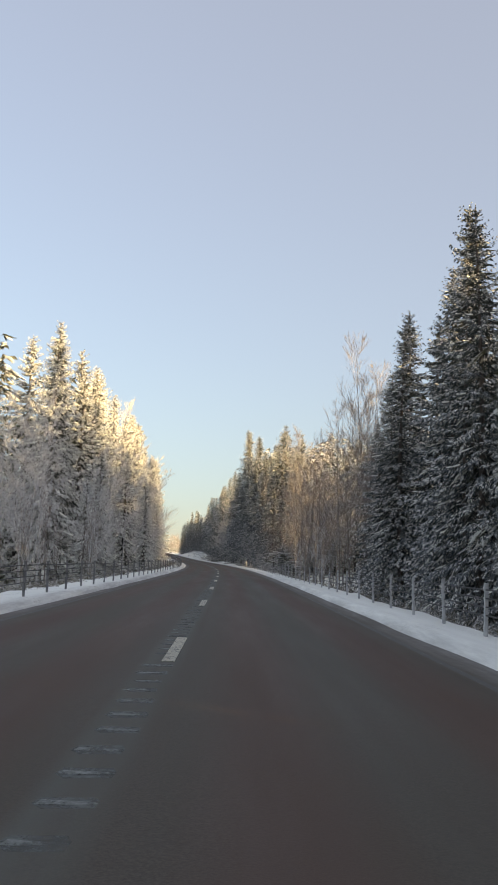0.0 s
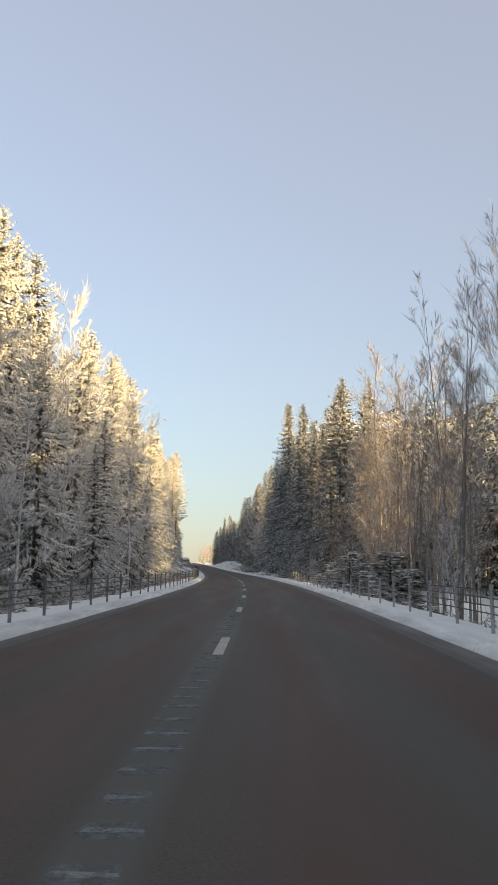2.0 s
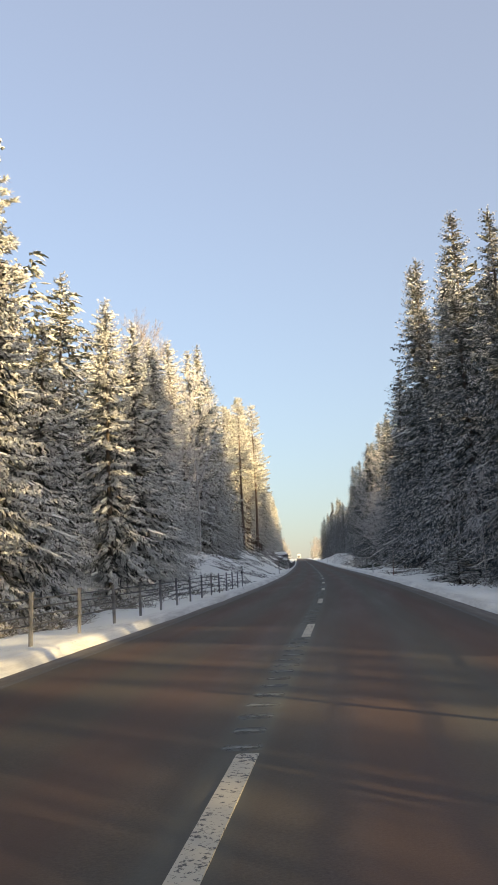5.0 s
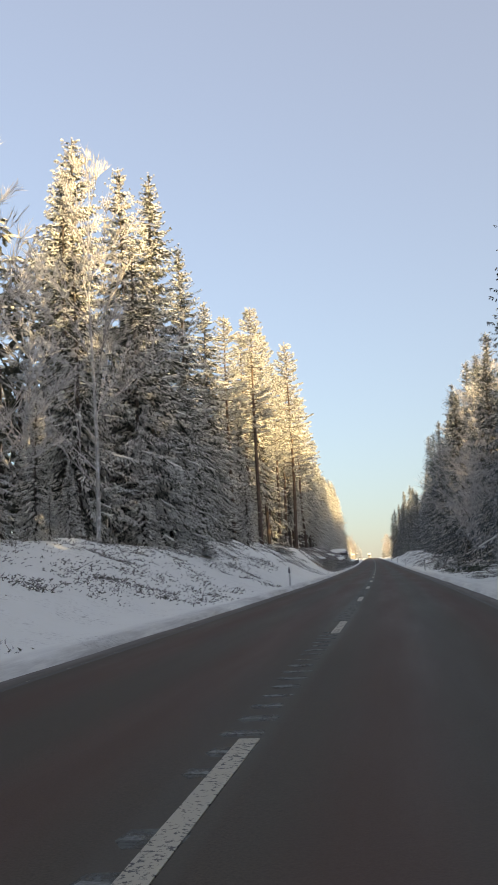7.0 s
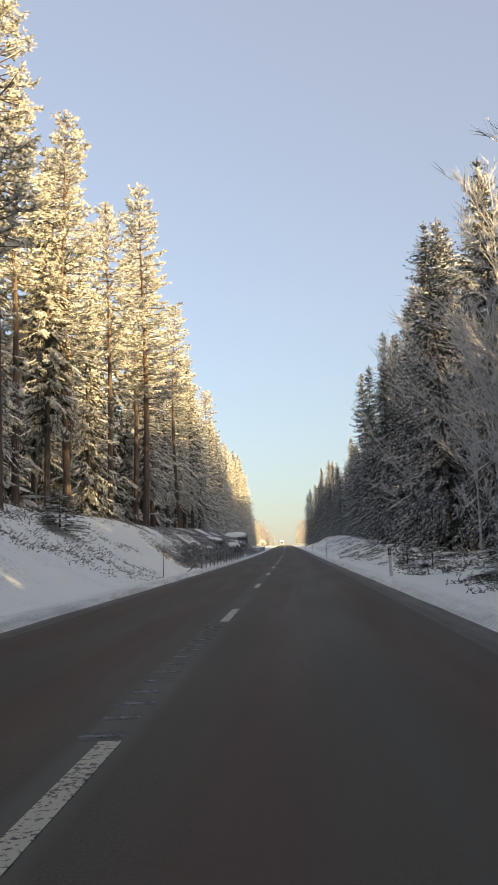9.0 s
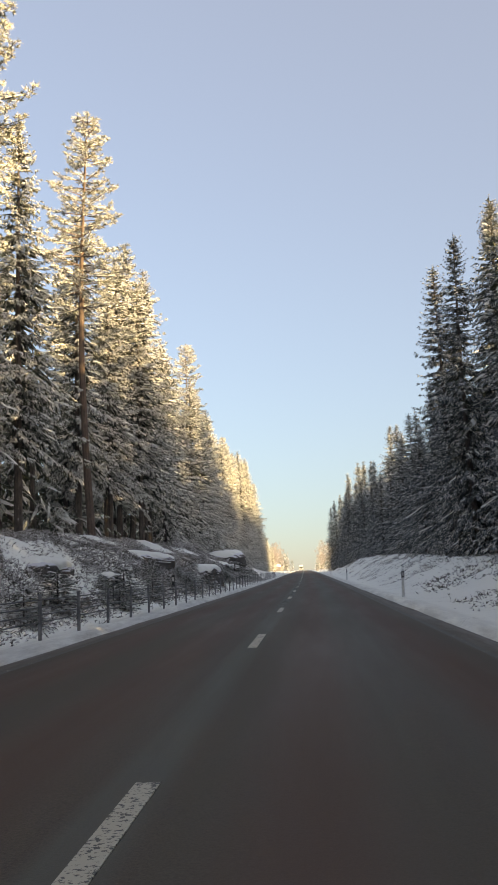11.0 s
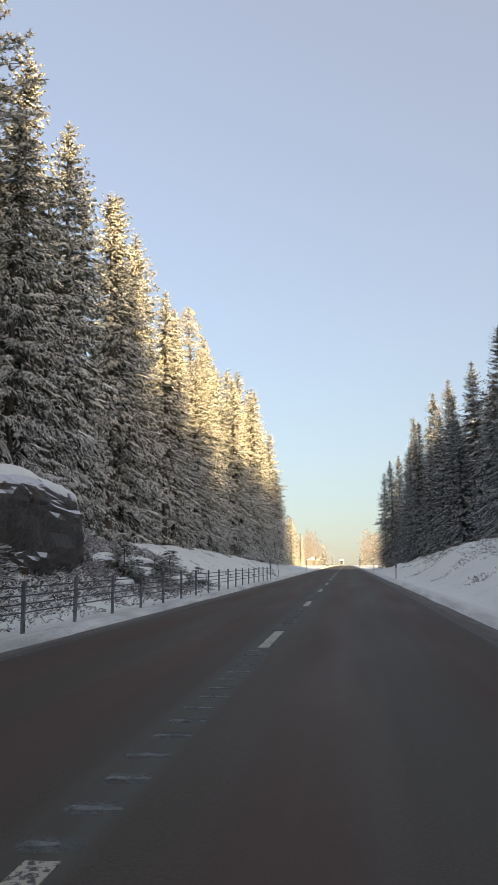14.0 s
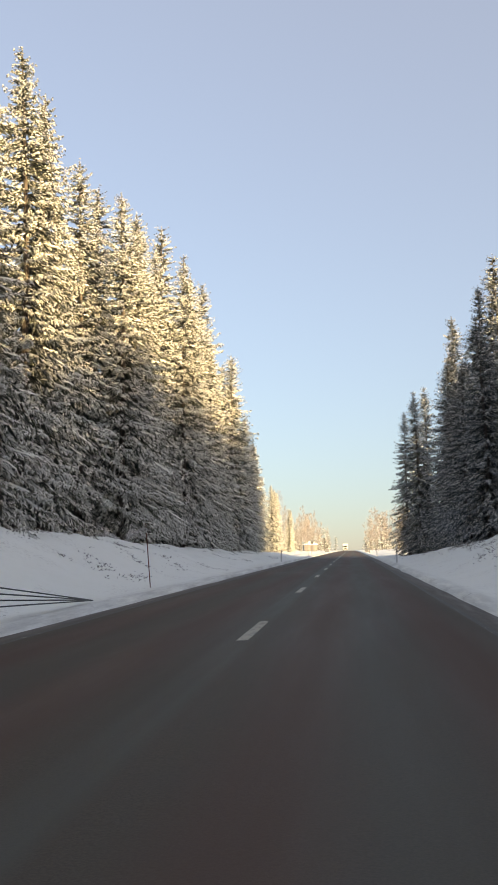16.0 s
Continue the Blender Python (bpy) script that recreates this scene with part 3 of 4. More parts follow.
def spruce_crown(seed, bare, width, gap, per, step, snow, spray=1.0, heap=1.0, full=0.70):
    """Whorls of drooping boughs, each a comb of hanging branchlets, dark below and snowy on their backs."""
    random.seed(seed)
    height = 24.0
    sway = [random.uniform(-0.25, 0.25) for _ in range(2)]
    lobe = [random.uniform(0, 6) for _ in range(3)]
    foot = lambda z: Vector((sway[0] * math.sin(z * 0.13), sway[1] * math.sin(z * 0.17), z))
    crown = Shape()
    stops = (0, 0.35, 0.62, 0.84, 1.0)
    z = bare
    while z < height - 0.5:
        u = (z - bare) / (height - bare)
        low = 1 - u
        turn = random.random() * math.tau
        count = per if u < 0.72 else per - 1 if u < 0.9 else per - 2
        for k in range(count):
            a = turn + (k + random.uniform(-0.45, 0.45)) * math.tau / count
            lop = 1 + 0.13 * math.sin(2 * a + lobe[0] + z * 0.35) + 0.11 * math.sin(3 * a + lobe[1] - z * 0.6) + 0.12 * math.sin(z * 1.1 + lobe[2])
            length = (width * low**full * min(1.0, 0.78 + u * 2.0) * lop + 0.10) * random.uniform(0.68, 1.12)
            root = foot(z + random.uniform(-0.6, 0.6) * gap)
            tilt = -0.20 + 0.75 * u * u + random.uniform(-0.2, 0.2)
            out = Vector((math.cos(a), math.sin(a), 0))
            line = [root + out * length * v + Vector((0, 0, length * (tilt * v - (0.22 + 0.34 * low) * v * v + 0.26 * v**4))) for v in stops]

            def along(v):
                j = max(q for q in range(4) if stops[q] <= v)
                return line[j].lerp(line[j + 1], (v - stops[j]) / (stops[j + 1] - stops[j]))

            tooth(crown, line[0], (line[3] - line[0]).normalized(), (line[3] - line[0]).length, 0.035, 2)
            # the dense inside, its shade painted as darker needles
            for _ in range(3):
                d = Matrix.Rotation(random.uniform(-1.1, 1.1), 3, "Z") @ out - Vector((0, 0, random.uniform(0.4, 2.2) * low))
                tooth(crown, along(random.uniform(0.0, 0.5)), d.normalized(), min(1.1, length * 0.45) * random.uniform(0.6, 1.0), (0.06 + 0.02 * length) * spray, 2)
            load = snow * (random.uniform(0.9, 1.35) if random.random() < 0.62 else random.uniform(0.25, 0.8))
            slim = min(1.0, 0.5 + 1.6 * low)
            n = max(3, int(length * 0.85 / (step * (0.6 + 0.4 * slim))))
            for i in range(n + 1):
                v = min(max(0.18 + 0.82 * (i + random.uniform(-0.4, 0.4)) / n, 0.1), 0.97)
                p = along(v)
                reach = (0.19 + 0.10 * length * (1.12 - v)) * spray * slim
                for turnoff in (-1, 1):
                    d = Matrix.Rotation(turnoff * random.uniform(0.45, 1.25), 3, "Z") @ out
                    d.z += tilt * 0.4 - random.uniform(0.05, 0.55 + 0.7 * low)
                    finger(crown, p, d.normalized(), min(reach, 0.55) * random.uniform(0.7, 1.25), 0.062 * spray * slim * random.uniform(0.75, 1.25), load, heap * slim)
                if random.random() < 0.75:
                    d = Matrix.Rotation(random.uniform(-0.8, 0.8), 3, "Z") @ out * random.uniform(0.2, 0.8)
                    d.z -= 1.0 * (0.3 + 0.7 * low)
                    finger(crown, p, d.normalized(), min(reach, 0.5) * random.uniform(0.6, 1.2), 0.058 * spray * slim * random.uniform(0.75, 1.25), load * 0.75, heap * slim)
            d = (line[4] - line[3]).normalized()
            finger(crown, along(0.9), d, (0.22 + 0.06 * length) * spray * slim, 0.062 * spray * slim, load * 1.2, heap * slim)
            if random.random() < snow * 0.5 and length > 0.7:
                v = random.uniform(0.25, 0.55)
                snow_pad(crown, [along(v + 0.09 * q) + Vector((random.gauss(0, 0.05), random.gauss(0, 0.05), 0.03)) for q in range(4)], random.uniform(0.05, 0.10) * heap * spray, 3)
        z += gap * random.uniform(0.75, 1.25) * (0.42 if u > 0.86 else 0.62 if u > 0.7 else 1.0)
    for k in range(20):
        z = height - 1.2 + 0.062 * k
        d = Vector((math.cos(k * 2.4), math.sin(k * 2.4), 0.25 + 0.07 * k)).normalized()
        finger(crown, foot(z), d, 0.34 - 0.012 * k, 0.034, snow, 0.4)
    trunk = [foot(z) for z in (-0.8, 0.3, 4, 8, 13, 18, 22, 23.9)]
    return crown, trunk


def spruce(seed, label, bare=1.0, width=3.4, snow=0.35, needles=SPRUCE, gap=0.58, step=0.21, spray=1.0, heap=1.0):
    """A spruce 24 m high."""
    tree = thing("spruce_tree", label, "tree", group="roadside forest")
    crown, trunk = spruce_crown(seed, bare, width, gap, 8, step, snow, spray, heap)
    part("trunk", Shape().tube(trunk, [0.34, 0.25, 0.22, 0.19, 0.14, 0.09, 0.05, 0.018], 8), SPRUCE_BARK, tree)
    part("crown", crown, [needles, RIME, INNER_SHADE, PADS], tree)
    return tree


def pine(seed, label, low=13.0, spread=2.4):
    """A Scots pine 26 m high with a high crown."""
    random.seed(seed)
    tree = thing("pine_tree", label, "tree", group="roadside forest")
    sway = [random.uniform(-0.4, 0.4) for _ in range(2)]
    bend = lambda z: Vector((sway[0] * math.sin(z * 0.12), sway[1] * math.sin(z * 0.15), z))
    part("trunk", Shape().tube([bend(z) for z in (-0.8, 0.3, 5, 10, 15, 20, 24, 25.6)], [0.32, 0.23, 0.20, 0.17, 0.13, 0.08, 0.04, 0.012], 9), PINE_BARK, tree)
    limbs, crown = Shape(), Shape()
    for n in range(9):
        z = random.uniform(3.0, low)
        a = random.random() * math.tau
        out = Vector((math.cos(a), math.sin(a), random.uniform(-0.3, 0.2))) * random.uniform(0.5, 1.4)
        limbs.tube([bend(z), bend(z) + out], [0.03, 0.008], 4, closed=False)
    z = low
    while z < 25.3:
        u = (z - low) / (25.6 - low)
        turn = random.random() * math.tau
        count = random.randint(4, 6)
        for k in range(count):
            a = turn + (k + random.uniform(-0.4, 0.4)) * math.tau / count
            length = spread * (1 - u) ** 0.6 * min(1.0, 0.6 + 2.0 * u) * random.uniform(0.55, 1.15) + 0.2
            out = Vector((math.cos(a), math.sin(a), 0))
            rise = random.uniform(-0.15, 0.15) + 0.55 * u * u
            line = [bend(z) + out * length * v + Vector((0, 0, length * (rise * v - 0.25 * v * v + 0.30 * v**3))) for v in (0, 0.3, 0.55, 0.8, 1.0)]
            limbs.tube([line[0], line[2], line[4]], [0.04, 0.025, 0.010], 3, closed=False)
            n = max(3, int(length / 0.14))
            for i in range(n):
                v = 0.30 + 0.70 * (i + random.random()) / n
                j = min(3, int(v * 4))
                p = line[j].lerp(line[j + 1], v * 4 - j)
                at = p + Vector((-out.y, out.x, 0)) * random.uniform(-0.30, 0.30) * min(1.0, length) + Vector((0, 0, random.uniform(-0.04, 0.12)))
                white = random.random()
                for b in range(16):
                    d = out * 0.5 + Vector((random.gauss(0, 0.8), random.gauss(0, 0.8), random.gauss(0.25, 0.45)))
                    tooth(crown, at, d.normalized(), random.uniform(0.15, 0.30), 0.027, 1 if white + random.uniform(-0.3, 0.3) < 0.58 else 0)
            if random.random() < 0.5:
                snow_pad(crown, [r + Vector((0, 0, 0.03)) for r in line[1:4]], random.uniform(0.04, 0.08), 2)
        z += random.uniform(0.35, 0.68) * (0.75 if u > 0.7 else 1.0)
    for k in range(26):
        tooth(crown, bend(25.0 + 0.03 * k), Vector((math.cos(k * 2.4), math.sin(k * 2.4), 0.2 + 0.05 * k)).normalized(), 0.36 - 0.008 * k, 0.034, 1 if k % 3 == 0 else 0)
    tagged(part("limb", limbs, PINE_BARK, tree), kind="stuff")
    part("crown", crown, [PINE, RIME, PADS], tree)
    return tree


def birch(seed, label, height=16.0, low=0.25, limbs=28, spread=0.24, twigs=None, stems=1, weep=0.0, fine=9, rise=(0.8, 1.7), thin=0.0055, stout=1.0, wood=None):
    """A bare broad-leaved tree covered with rime: ascending limbs and a haze of fine twigs."""
    random.seed(seed)
    tree = thing("birch_tree", label, "tree", group="roadside forest")
    stem, crown = Shape(), Shape()

    def twig(p, d, length, radius, depth):
        bend = Vector((random.gauss(0, 0.16), random.gauss(0, 0.16), random.gauss(0.15, 0.12) - weep * (depth > 0)))
        mid = p + d * length * 0.5
        end = mid + (d + bend).normalized() * length * 0.5
        if depth == 2:
            tooth(crown, p, (end - p).normalized(), length, max(radius, thin))
            return
        if depth:
            crown.tube([p, end], [radius, radius * 0.3], 3, closed=False)
        else:
            crown.tube([p, mid, end], [radius, radius * 0.7, radius * 0.3], 3, closed=False)
        for _ in range(10 if depth == 0 else fine):
            v = random.uniform(0.2, 1.0)
            q = p.lerp(mid, v * 2) if v < 0.5 else mid.lerp(end, v * 2 - 1)
            e = (d + Vector((random.gauss(0, 0.42), random.gauss(0, 0.42), random.gauss(0.18, 0.25) - weep * 0.9 * depth))).normalized()
            twig(q, e, length * (random.uniform(0.32, 0.62) if depth == 0 else random.uniform(0.45, 0.9)) * (1.2 - 0.5 * v), radius * 0.5, depth + 1)

    for n in range(stems):
        lean = Vector((random.uniform(-0.09, 0.09), random.uniform(-0.09, 0.09), 1)) if n or stems > 1 else Vector((random.uniform(-0.03, 0.03), random.uniform(-0.03, 0.03), 1))
        foot = Vector((random.uniform(-0.5, 0.5), random.uniform(-0.5, 0.5), 0)) if stems > 1 else Vector()
        tall = height * random.uniform(0.8, 1.0) if n else height
        girth = 0.0058 * tall / stems**0.35
        wave = random.uniform(0.1, 0.3)
        line = [foot + lean * tall * v + Vector((wave * math.sin(v * 7 + n), wave * math.cos(v * 5 + n), 0)) * v for v in (-0.04, 0.02, 0.2, 0.4, 0.6, 0.8, 0.97)]
        stem.tube(line, [girth * r for r in (1.2, 1.0, 0.85, 0.65, 0.40, 0.20, 0.05)], 7)
        for k in range(limbs // stems):
            v = low + (0.96 - low) * ((k + random.random()) / (limbs // stems)) ** 0.8
            j = v * 5 + 1
            i = min(int(j), 5)
            p = line[i].lerp(line[i + 1], j - i)
            a = random.random() * math.tau
            up = random.uniform(*rise) + v * 0.6
            length = tall * spread * (1.08 - v) ** 0.6 * random.uniform(0.6, 1.2)
            twig(p, Vector((math.cos(a), math.sin(a), up)).normalized(), length, girth * 0.20 * stout * (1.15 - v * 0.7), 0)
    part("trunk", stem, wood or BIRCH_BARK, tree)
    tagged(part("crown", crown, twigs or TWIGS, tree), kind="stuff")
    return tree


def young_spruce(seed, label):
    """A small spruce 2 m high."""
    random.seed(seed)
    tree = thing("young_spruce", label, "tree", group="young spruces on the bank")
    part("trunk", Shape().tube([(0, 0, -0.3), (0, 0, 1), (0, 0, 1.9)], [0.04, 0.03, 0.006], 5), SPRUCE_BARK, tree)
    crown = Shape()
    for n in range(96):
        u = (n + random.random()) / 96
        a = random.random() * math.tau
        length = 0.95 * (1 - u) ** 0.85 * random.uniform(0.65, 1.1) + 0.06
        out = Vector((math.cos(a), math.sin(a), 0))
        line = lambda v: Vector((0, 0, 0.08 + 1.85 * u)) + out * length * v + Vector((0, 0, length * ((0.5 * u - 0.02) * v - 0.24 * v * v)))
        clump = 0.75 if random.random() < 0.4 else 0.18
        count = max(2, int(length / 0.13))
        for i in range(count):
            v = 0.12 + 0.85 * (i + random.random()) / count
            for turn in (-1, 1, 0):
                d = Matrix.Rotation(turn * random.uniform(0.4, 1.0) or random.uniform(-0.4, 0.4), 3, "Z") @ out
                d.z += 0.5 * u - random.uniform(-0.1, 0.5)
                finger(crown, line(v), d.normalized(), random.uniform(0.16, 0.30), 0.032, clump, 0.3)
    part("crown", crown, [YOUNG, RIME, PADS], tree)
    return tree


KINDS = {
    "spruce": [spruce(n, "tall spruce with snow on dark drooping green branches", bare=b, width=w, snow=f) for n, b, w, f in ((11, 1.3, 4.3, 0.70), (12, 1.9, 3.9, 0.76), (13, 1.1, 4.6, 0.68), (15, 1.6, 4.1, 0.80))],
    "laden": [spruce(n, "broad spruce with heavy snow weighing down its branches", bare=b, width=w, snow=0.92, heap=1.9, gap=0.66, needles=LADEN) for n, b, w in ((16, 0.4, 4.4), (17, 0.5, 4.8))],
    # right-hand spruces: needles coloured darker and bluer to stand for shade
    "dark": [spruce(n, "tall spruce with little snow on dense branches, toned dark for shade", bare=b, width=w, snow=0.42, heap=0.6, needles=SHADED_SPRUCE) for n, b, w in ((21, 0.8, 4.3), (22, 1.0, 3.9), (23, 0.6, 4.6))],
    "clear": [spruce(n, "tall spruce with bare lower trunk and snowy crown", bare=b, width=w, snow=0.78) for n, b, w in ((31, 6.5, 3.7), (33, 5.0, 3.9))],
    "second": [spruce(n, "snowy spruce in the second row of the forest", bare=1.0, width=w, snow=0.78, gap=0.85, step=0.36, spray=1.35) for n, w in ((35, 4.2), (36, 4.5))],
    "shaded": [spruce(n, "spruce in the second row of the forest, toned dark for shade", bare=1.0, width=w, snow=0.42, heap=0.6, needles=SHADED_SPRUCE, gap=0.85, step=0.36, spray=1.35) for n, w in ((37, 4.2), (38, 4.5))],
    "pine": [pine(n, "tall pine with reddish upper trunk and frosted crown", low=z, spread=w) for n, z, w in ((51, 12.0, 3.2), (52, 13.5, 3.0), (53, 9.0, 3.3))],
    "birch": [birch(n, "bare birch with thin brown rime-covered twigs", spread=w, stems=k, rise=(0.9, 2.0), limbs=40, low=0.2, fine=9) for n, w, k in ((61, 0.33, 1), (62, 0.30, 2), (63, 0.34, 2))],
    "rosy": [birch(n, "bare birch with rosy hanging frosted twigs", spread=0.24, twigs=PINK_TWIGS, weep=0.12, fine=8, limbs=38, low=0.14) for n in (64, 65, 66)],
    "thicket": [birch(n, "bare many-stemmed tree with thin upright trunks", spread=0.20, low=0.2, stems=4, limbs=40, fine=8, rise=(1.0, 2.2)) for n in (67, 68, 69)],
    "frosted": [birch(n, "bare tree white with frost on every twig", spread=0.32, low=0.10, twigs=WHITE_TWIGS, limbs=24, fine=5, stems=k, rise=(0.3, 1.1), thin=0.017, stout=1.7, wood=FROSTED_BARK) for n, k in ((71, 1), (72, 2), (73, 1))],
    "hazy": [birch(n, "pale frosted birch in full sun far along the road", spread=0.26, low=0.12, twigs=PINK_TWIGS, limbs=20, fine=5, stems=k, thin=0.03) for n, k in ((74, 2), (75, 1), (76, 3))],
    "young": [young_spruce(n, "small green spruce with snow on its twigs") for n in (81, 82, 83)],
}
HEIGHTS = {"spruce": 24, "dark": 24, "clear": 24, "laden": 24, "second": 24, "shaded": 24, "pine": 25.6, "birch": 16, "rosy": 16, "thicket": 16, "frosted": 16, "hazy": 16, "young": 2}
TOPS = {ob.name: max(v.co.z for o in ob.children for v in o.data.vertices) for group in KINDS.values() for ob in group}
stands = []


def plant(kind, s, side, top, above_road=True):
    """A tree whose top is that high over the road (or over its own foot)."""
    foot = ground_at(s, side)
    tall = top - land(s, side) if above_road else top
    first = random.choice(KINDS[kind])
    f = tall / TOPS[first.name]
    wide = f * random.uniform(0.9, 1.1)
    if kind == "young":
        wide *= 1.6
    if HEIGHTS[kind] == 24:
        wide = max(f * random.uniform(0.88, 1.06), 0.62 if tall > 12 else 0.0)
    m = Matrix.Translation(foot - Vector((0, 0, 0.1))) @ Matrix.Rotation(random.random() * math.tau, 4, "Z") @ Matrix.Diagonal((wide, wide, f, 1))
    stands.append((s, side))
    return copy_thing(first, m)


# trees that stand out, by kind: metres along, side, top over the road
random.seed(5)
SINGLES = {
    "laden": [
        (107, -15.6, 24.5), (137.2, -16.3, 27), (141.8, -22.3, 30.7), (134.4, -16, 24.1), (125.3, -12.5, 21.3), (131.3, -13, 22.8), (211.5, -13.7, 26.4), (204.2, -14.7, 23.1), (141.1, -13.5, 23.6), (208, -15.5, 26.9),
        (63.6, -12.7, 18.8), (71, -14, 19.9), (78.9, -18.1, 21.5), (88.5, -13.5, 20.1), (91.8, -14, 21.6), (95.6, -14, 21.5), (148, -14.4, 25.6), (166.8, -9.8, 15.1), (171.3, -10.9, 17), (162.8, -10.3, 15.8),
        (206.3, -11.4, 8.5), (210.6, -11.0, 9.8), (214.8, -11.6, 9.2), (193.6, -12.0, 8.2), (187.2, -11.3, 8.8), (181.6, -11.6, 9.6), (175, -11.3, 17.4), (159.9, -9.6, 13.2), (154.9, -9.8, 14.7),
    ],
    "spruce": [
        (217, -13.3, 28.5), (223.5, -12.7, 25.6), (352.3, -14.3, 27.5), (394.9, -14.1, 26.7), (413.3, -15.1, 26.2), (418.5, -13, 25.1), (422.2, -13.2, 24.6),
        (432.3, -13.6, 24), (444, -14, 27.2), (449.3, -13.2, 28), (466.1, -12.8, 28.4), (477.9, -11.5, 23.6), (384.7, -13, 25.2), (428.3, -13.4, 23.9), (461.6, -13.4, 27.9), (487.5, -11.1, 17.9),
        (497.4, -11.3, 16), (509.4, -10.1, 10.7), (520.3, -10.6, 10.9), (532.3, -11.3, 11.3), (540.3, -9.7, 8.6), (553.2, -10.3, 9), (567.2, -11.3, 9.5), (405.4, -13.4, 23.4), (348.1, -13.4, 25.5), 
    ],
    "clear": [
        (325.1, -13.4, 27.2), (329.8, -13.4, 30), (338, -13.5, 30.7), (313.2, -13.4, 26.1), (301.7, -13.4, 26.1),
        (374.6, -12.9, 24.8), (318.6, -12.6, 23.9), (325.6, -11.8, 25.1), (233, -12.9, 24.2),
    ],
    "pine": [
        (307.7, -11.2, 29.6), (245.1, -10.5, 27.1), (260.4, -11.6, 28.7), (272.7, -11.8, 27.8), (279.8, -10.4, 32.3), (361.8, -12.8, 29.5), (254.6, -12.9, 27.3), (266.2, -13.4, 28.1), (286.1, -12.4, 29.2), (144.3, -12.8, 23.5),
        (409.6, -12.9, 25.3), (291.8, -11.7, 30.2), (240.9, -12.4, 25.2),
    ],
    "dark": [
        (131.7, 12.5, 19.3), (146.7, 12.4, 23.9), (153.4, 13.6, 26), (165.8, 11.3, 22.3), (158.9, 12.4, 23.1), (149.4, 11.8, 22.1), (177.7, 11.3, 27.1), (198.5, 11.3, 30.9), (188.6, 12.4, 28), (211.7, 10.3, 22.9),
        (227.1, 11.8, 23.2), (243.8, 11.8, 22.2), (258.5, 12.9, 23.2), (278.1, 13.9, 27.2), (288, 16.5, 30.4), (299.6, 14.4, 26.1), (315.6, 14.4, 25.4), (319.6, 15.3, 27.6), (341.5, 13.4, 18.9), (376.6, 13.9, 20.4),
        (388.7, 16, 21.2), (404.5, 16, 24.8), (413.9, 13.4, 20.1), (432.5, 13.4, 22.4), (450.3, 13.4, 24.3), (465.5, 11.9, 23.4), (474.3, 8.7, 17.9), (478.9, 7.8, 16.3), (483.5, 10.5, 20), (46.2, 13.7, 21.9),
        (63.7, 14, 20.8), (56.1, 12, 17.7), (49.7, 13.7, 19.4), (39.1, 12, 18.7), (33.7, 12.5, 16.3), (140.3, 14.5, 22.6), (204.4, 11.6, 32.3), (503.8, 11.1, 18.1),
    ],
    "birch": [
        (82.3, 13.4, 22.4), (74.4, 13.7, 15.6), (76.3, 13.76, 22.09), (84.6, 12, 17.4), (72, 14.2, 14.6), (124.4, 12.5, 14.9), (183.5, -13.4, 22.2), (176.7, -12.9, 21.2), (260.1, 14.4, 22.2), (169.8, -13.9, 18),
    ],
    "rosy": [
        (112.6, 10.7, 19.5), (119.6, 11.4, 15.6), (108.7, 11.4, 17.1), (104.4, 13, 16.3), (121.6, 10.9, 14.5), (128.1, 12, 14.9), (100.2, 12.5, 17.2), (133.3, 13, 15.9), (114.8, 13.5, 17.2),
    ],
    "frosted": [
        (199.6, -11.6, 21.5), (196.2, -13.4, 15.5), (205.5, -13.2, 17.5), (238.9, 9.2, 12.1), (246.7, 9.7, 11.6), (233, 9.9, 11.1), (252.6, 10.1, 12.1), (229.1, 9.8, 12.1),
        (189.6, -12.4, 17.2),
    ],
}
for kind, rows in SINGLES.items():
    for row in rows:
        plant(kind, *row)


def free(s, side, gap):
    return all((s - a) ** 2 + (side - b) ** 2 > gap * gap for a, b in stands)


# how high the forest reaches over the road, along it
LEFT_TOP = [(0, 4.6), (27.3333, 7.0), (43.3333, 10.5), (59.3333, 15.3), (67.8667, 19.6), (81.7, 20.3), (97.1667, 21.0), (106.973, 22.3), (128.4, 21.2), (134.24, 21.7), (143, 23.1), (152.917, 21.1), (182.667, 20.0), (194.567, 17.1), (202.5, 21.3), (213.54, 24.7), (226.122, 24.2), (247.731, 25.2), (278.6, 28.1), (301.74, 26.1), (331.56, 27.3), (348.15, 25.5), (365.543, 26.1), (385.714, 24.2), (411.743, 23.5), (444.133, 26.2), (466.2, 27.3), (492.463, 22.1), (515.369, 19.9), (540.266, 15.8), (565.164, 12.6), (625, 8.4)]
RIGHT_TOP = [(-120, 19.5), (27.3333, 19.2), (44.4, 20.5), (59.3333, 18.9), (65.7333, 16.6), (84.625, 17.3), (101, 16.0), (128.4, 15.4), (143.992, 20.0), (152.917, 23.8), (165.808, 21.9), (178.7, 26.0), (198.533, 28.8), (213.54, 22.2), (243.802, 21.2), (258.536, 22.7), (278.6, 25.0), (289.914, 27.1), (301.74, 25.6), (319.632, 25.1), (341.5, 18.9), (365.543, 17.6), (390.757, 20.2), (405.366, 22.9), (417.057, 20.0), (435.227, 22.4), (450.617, 24.2), (465.283, 23.1), (478.887, 18.9), (505.41, 14.7)]
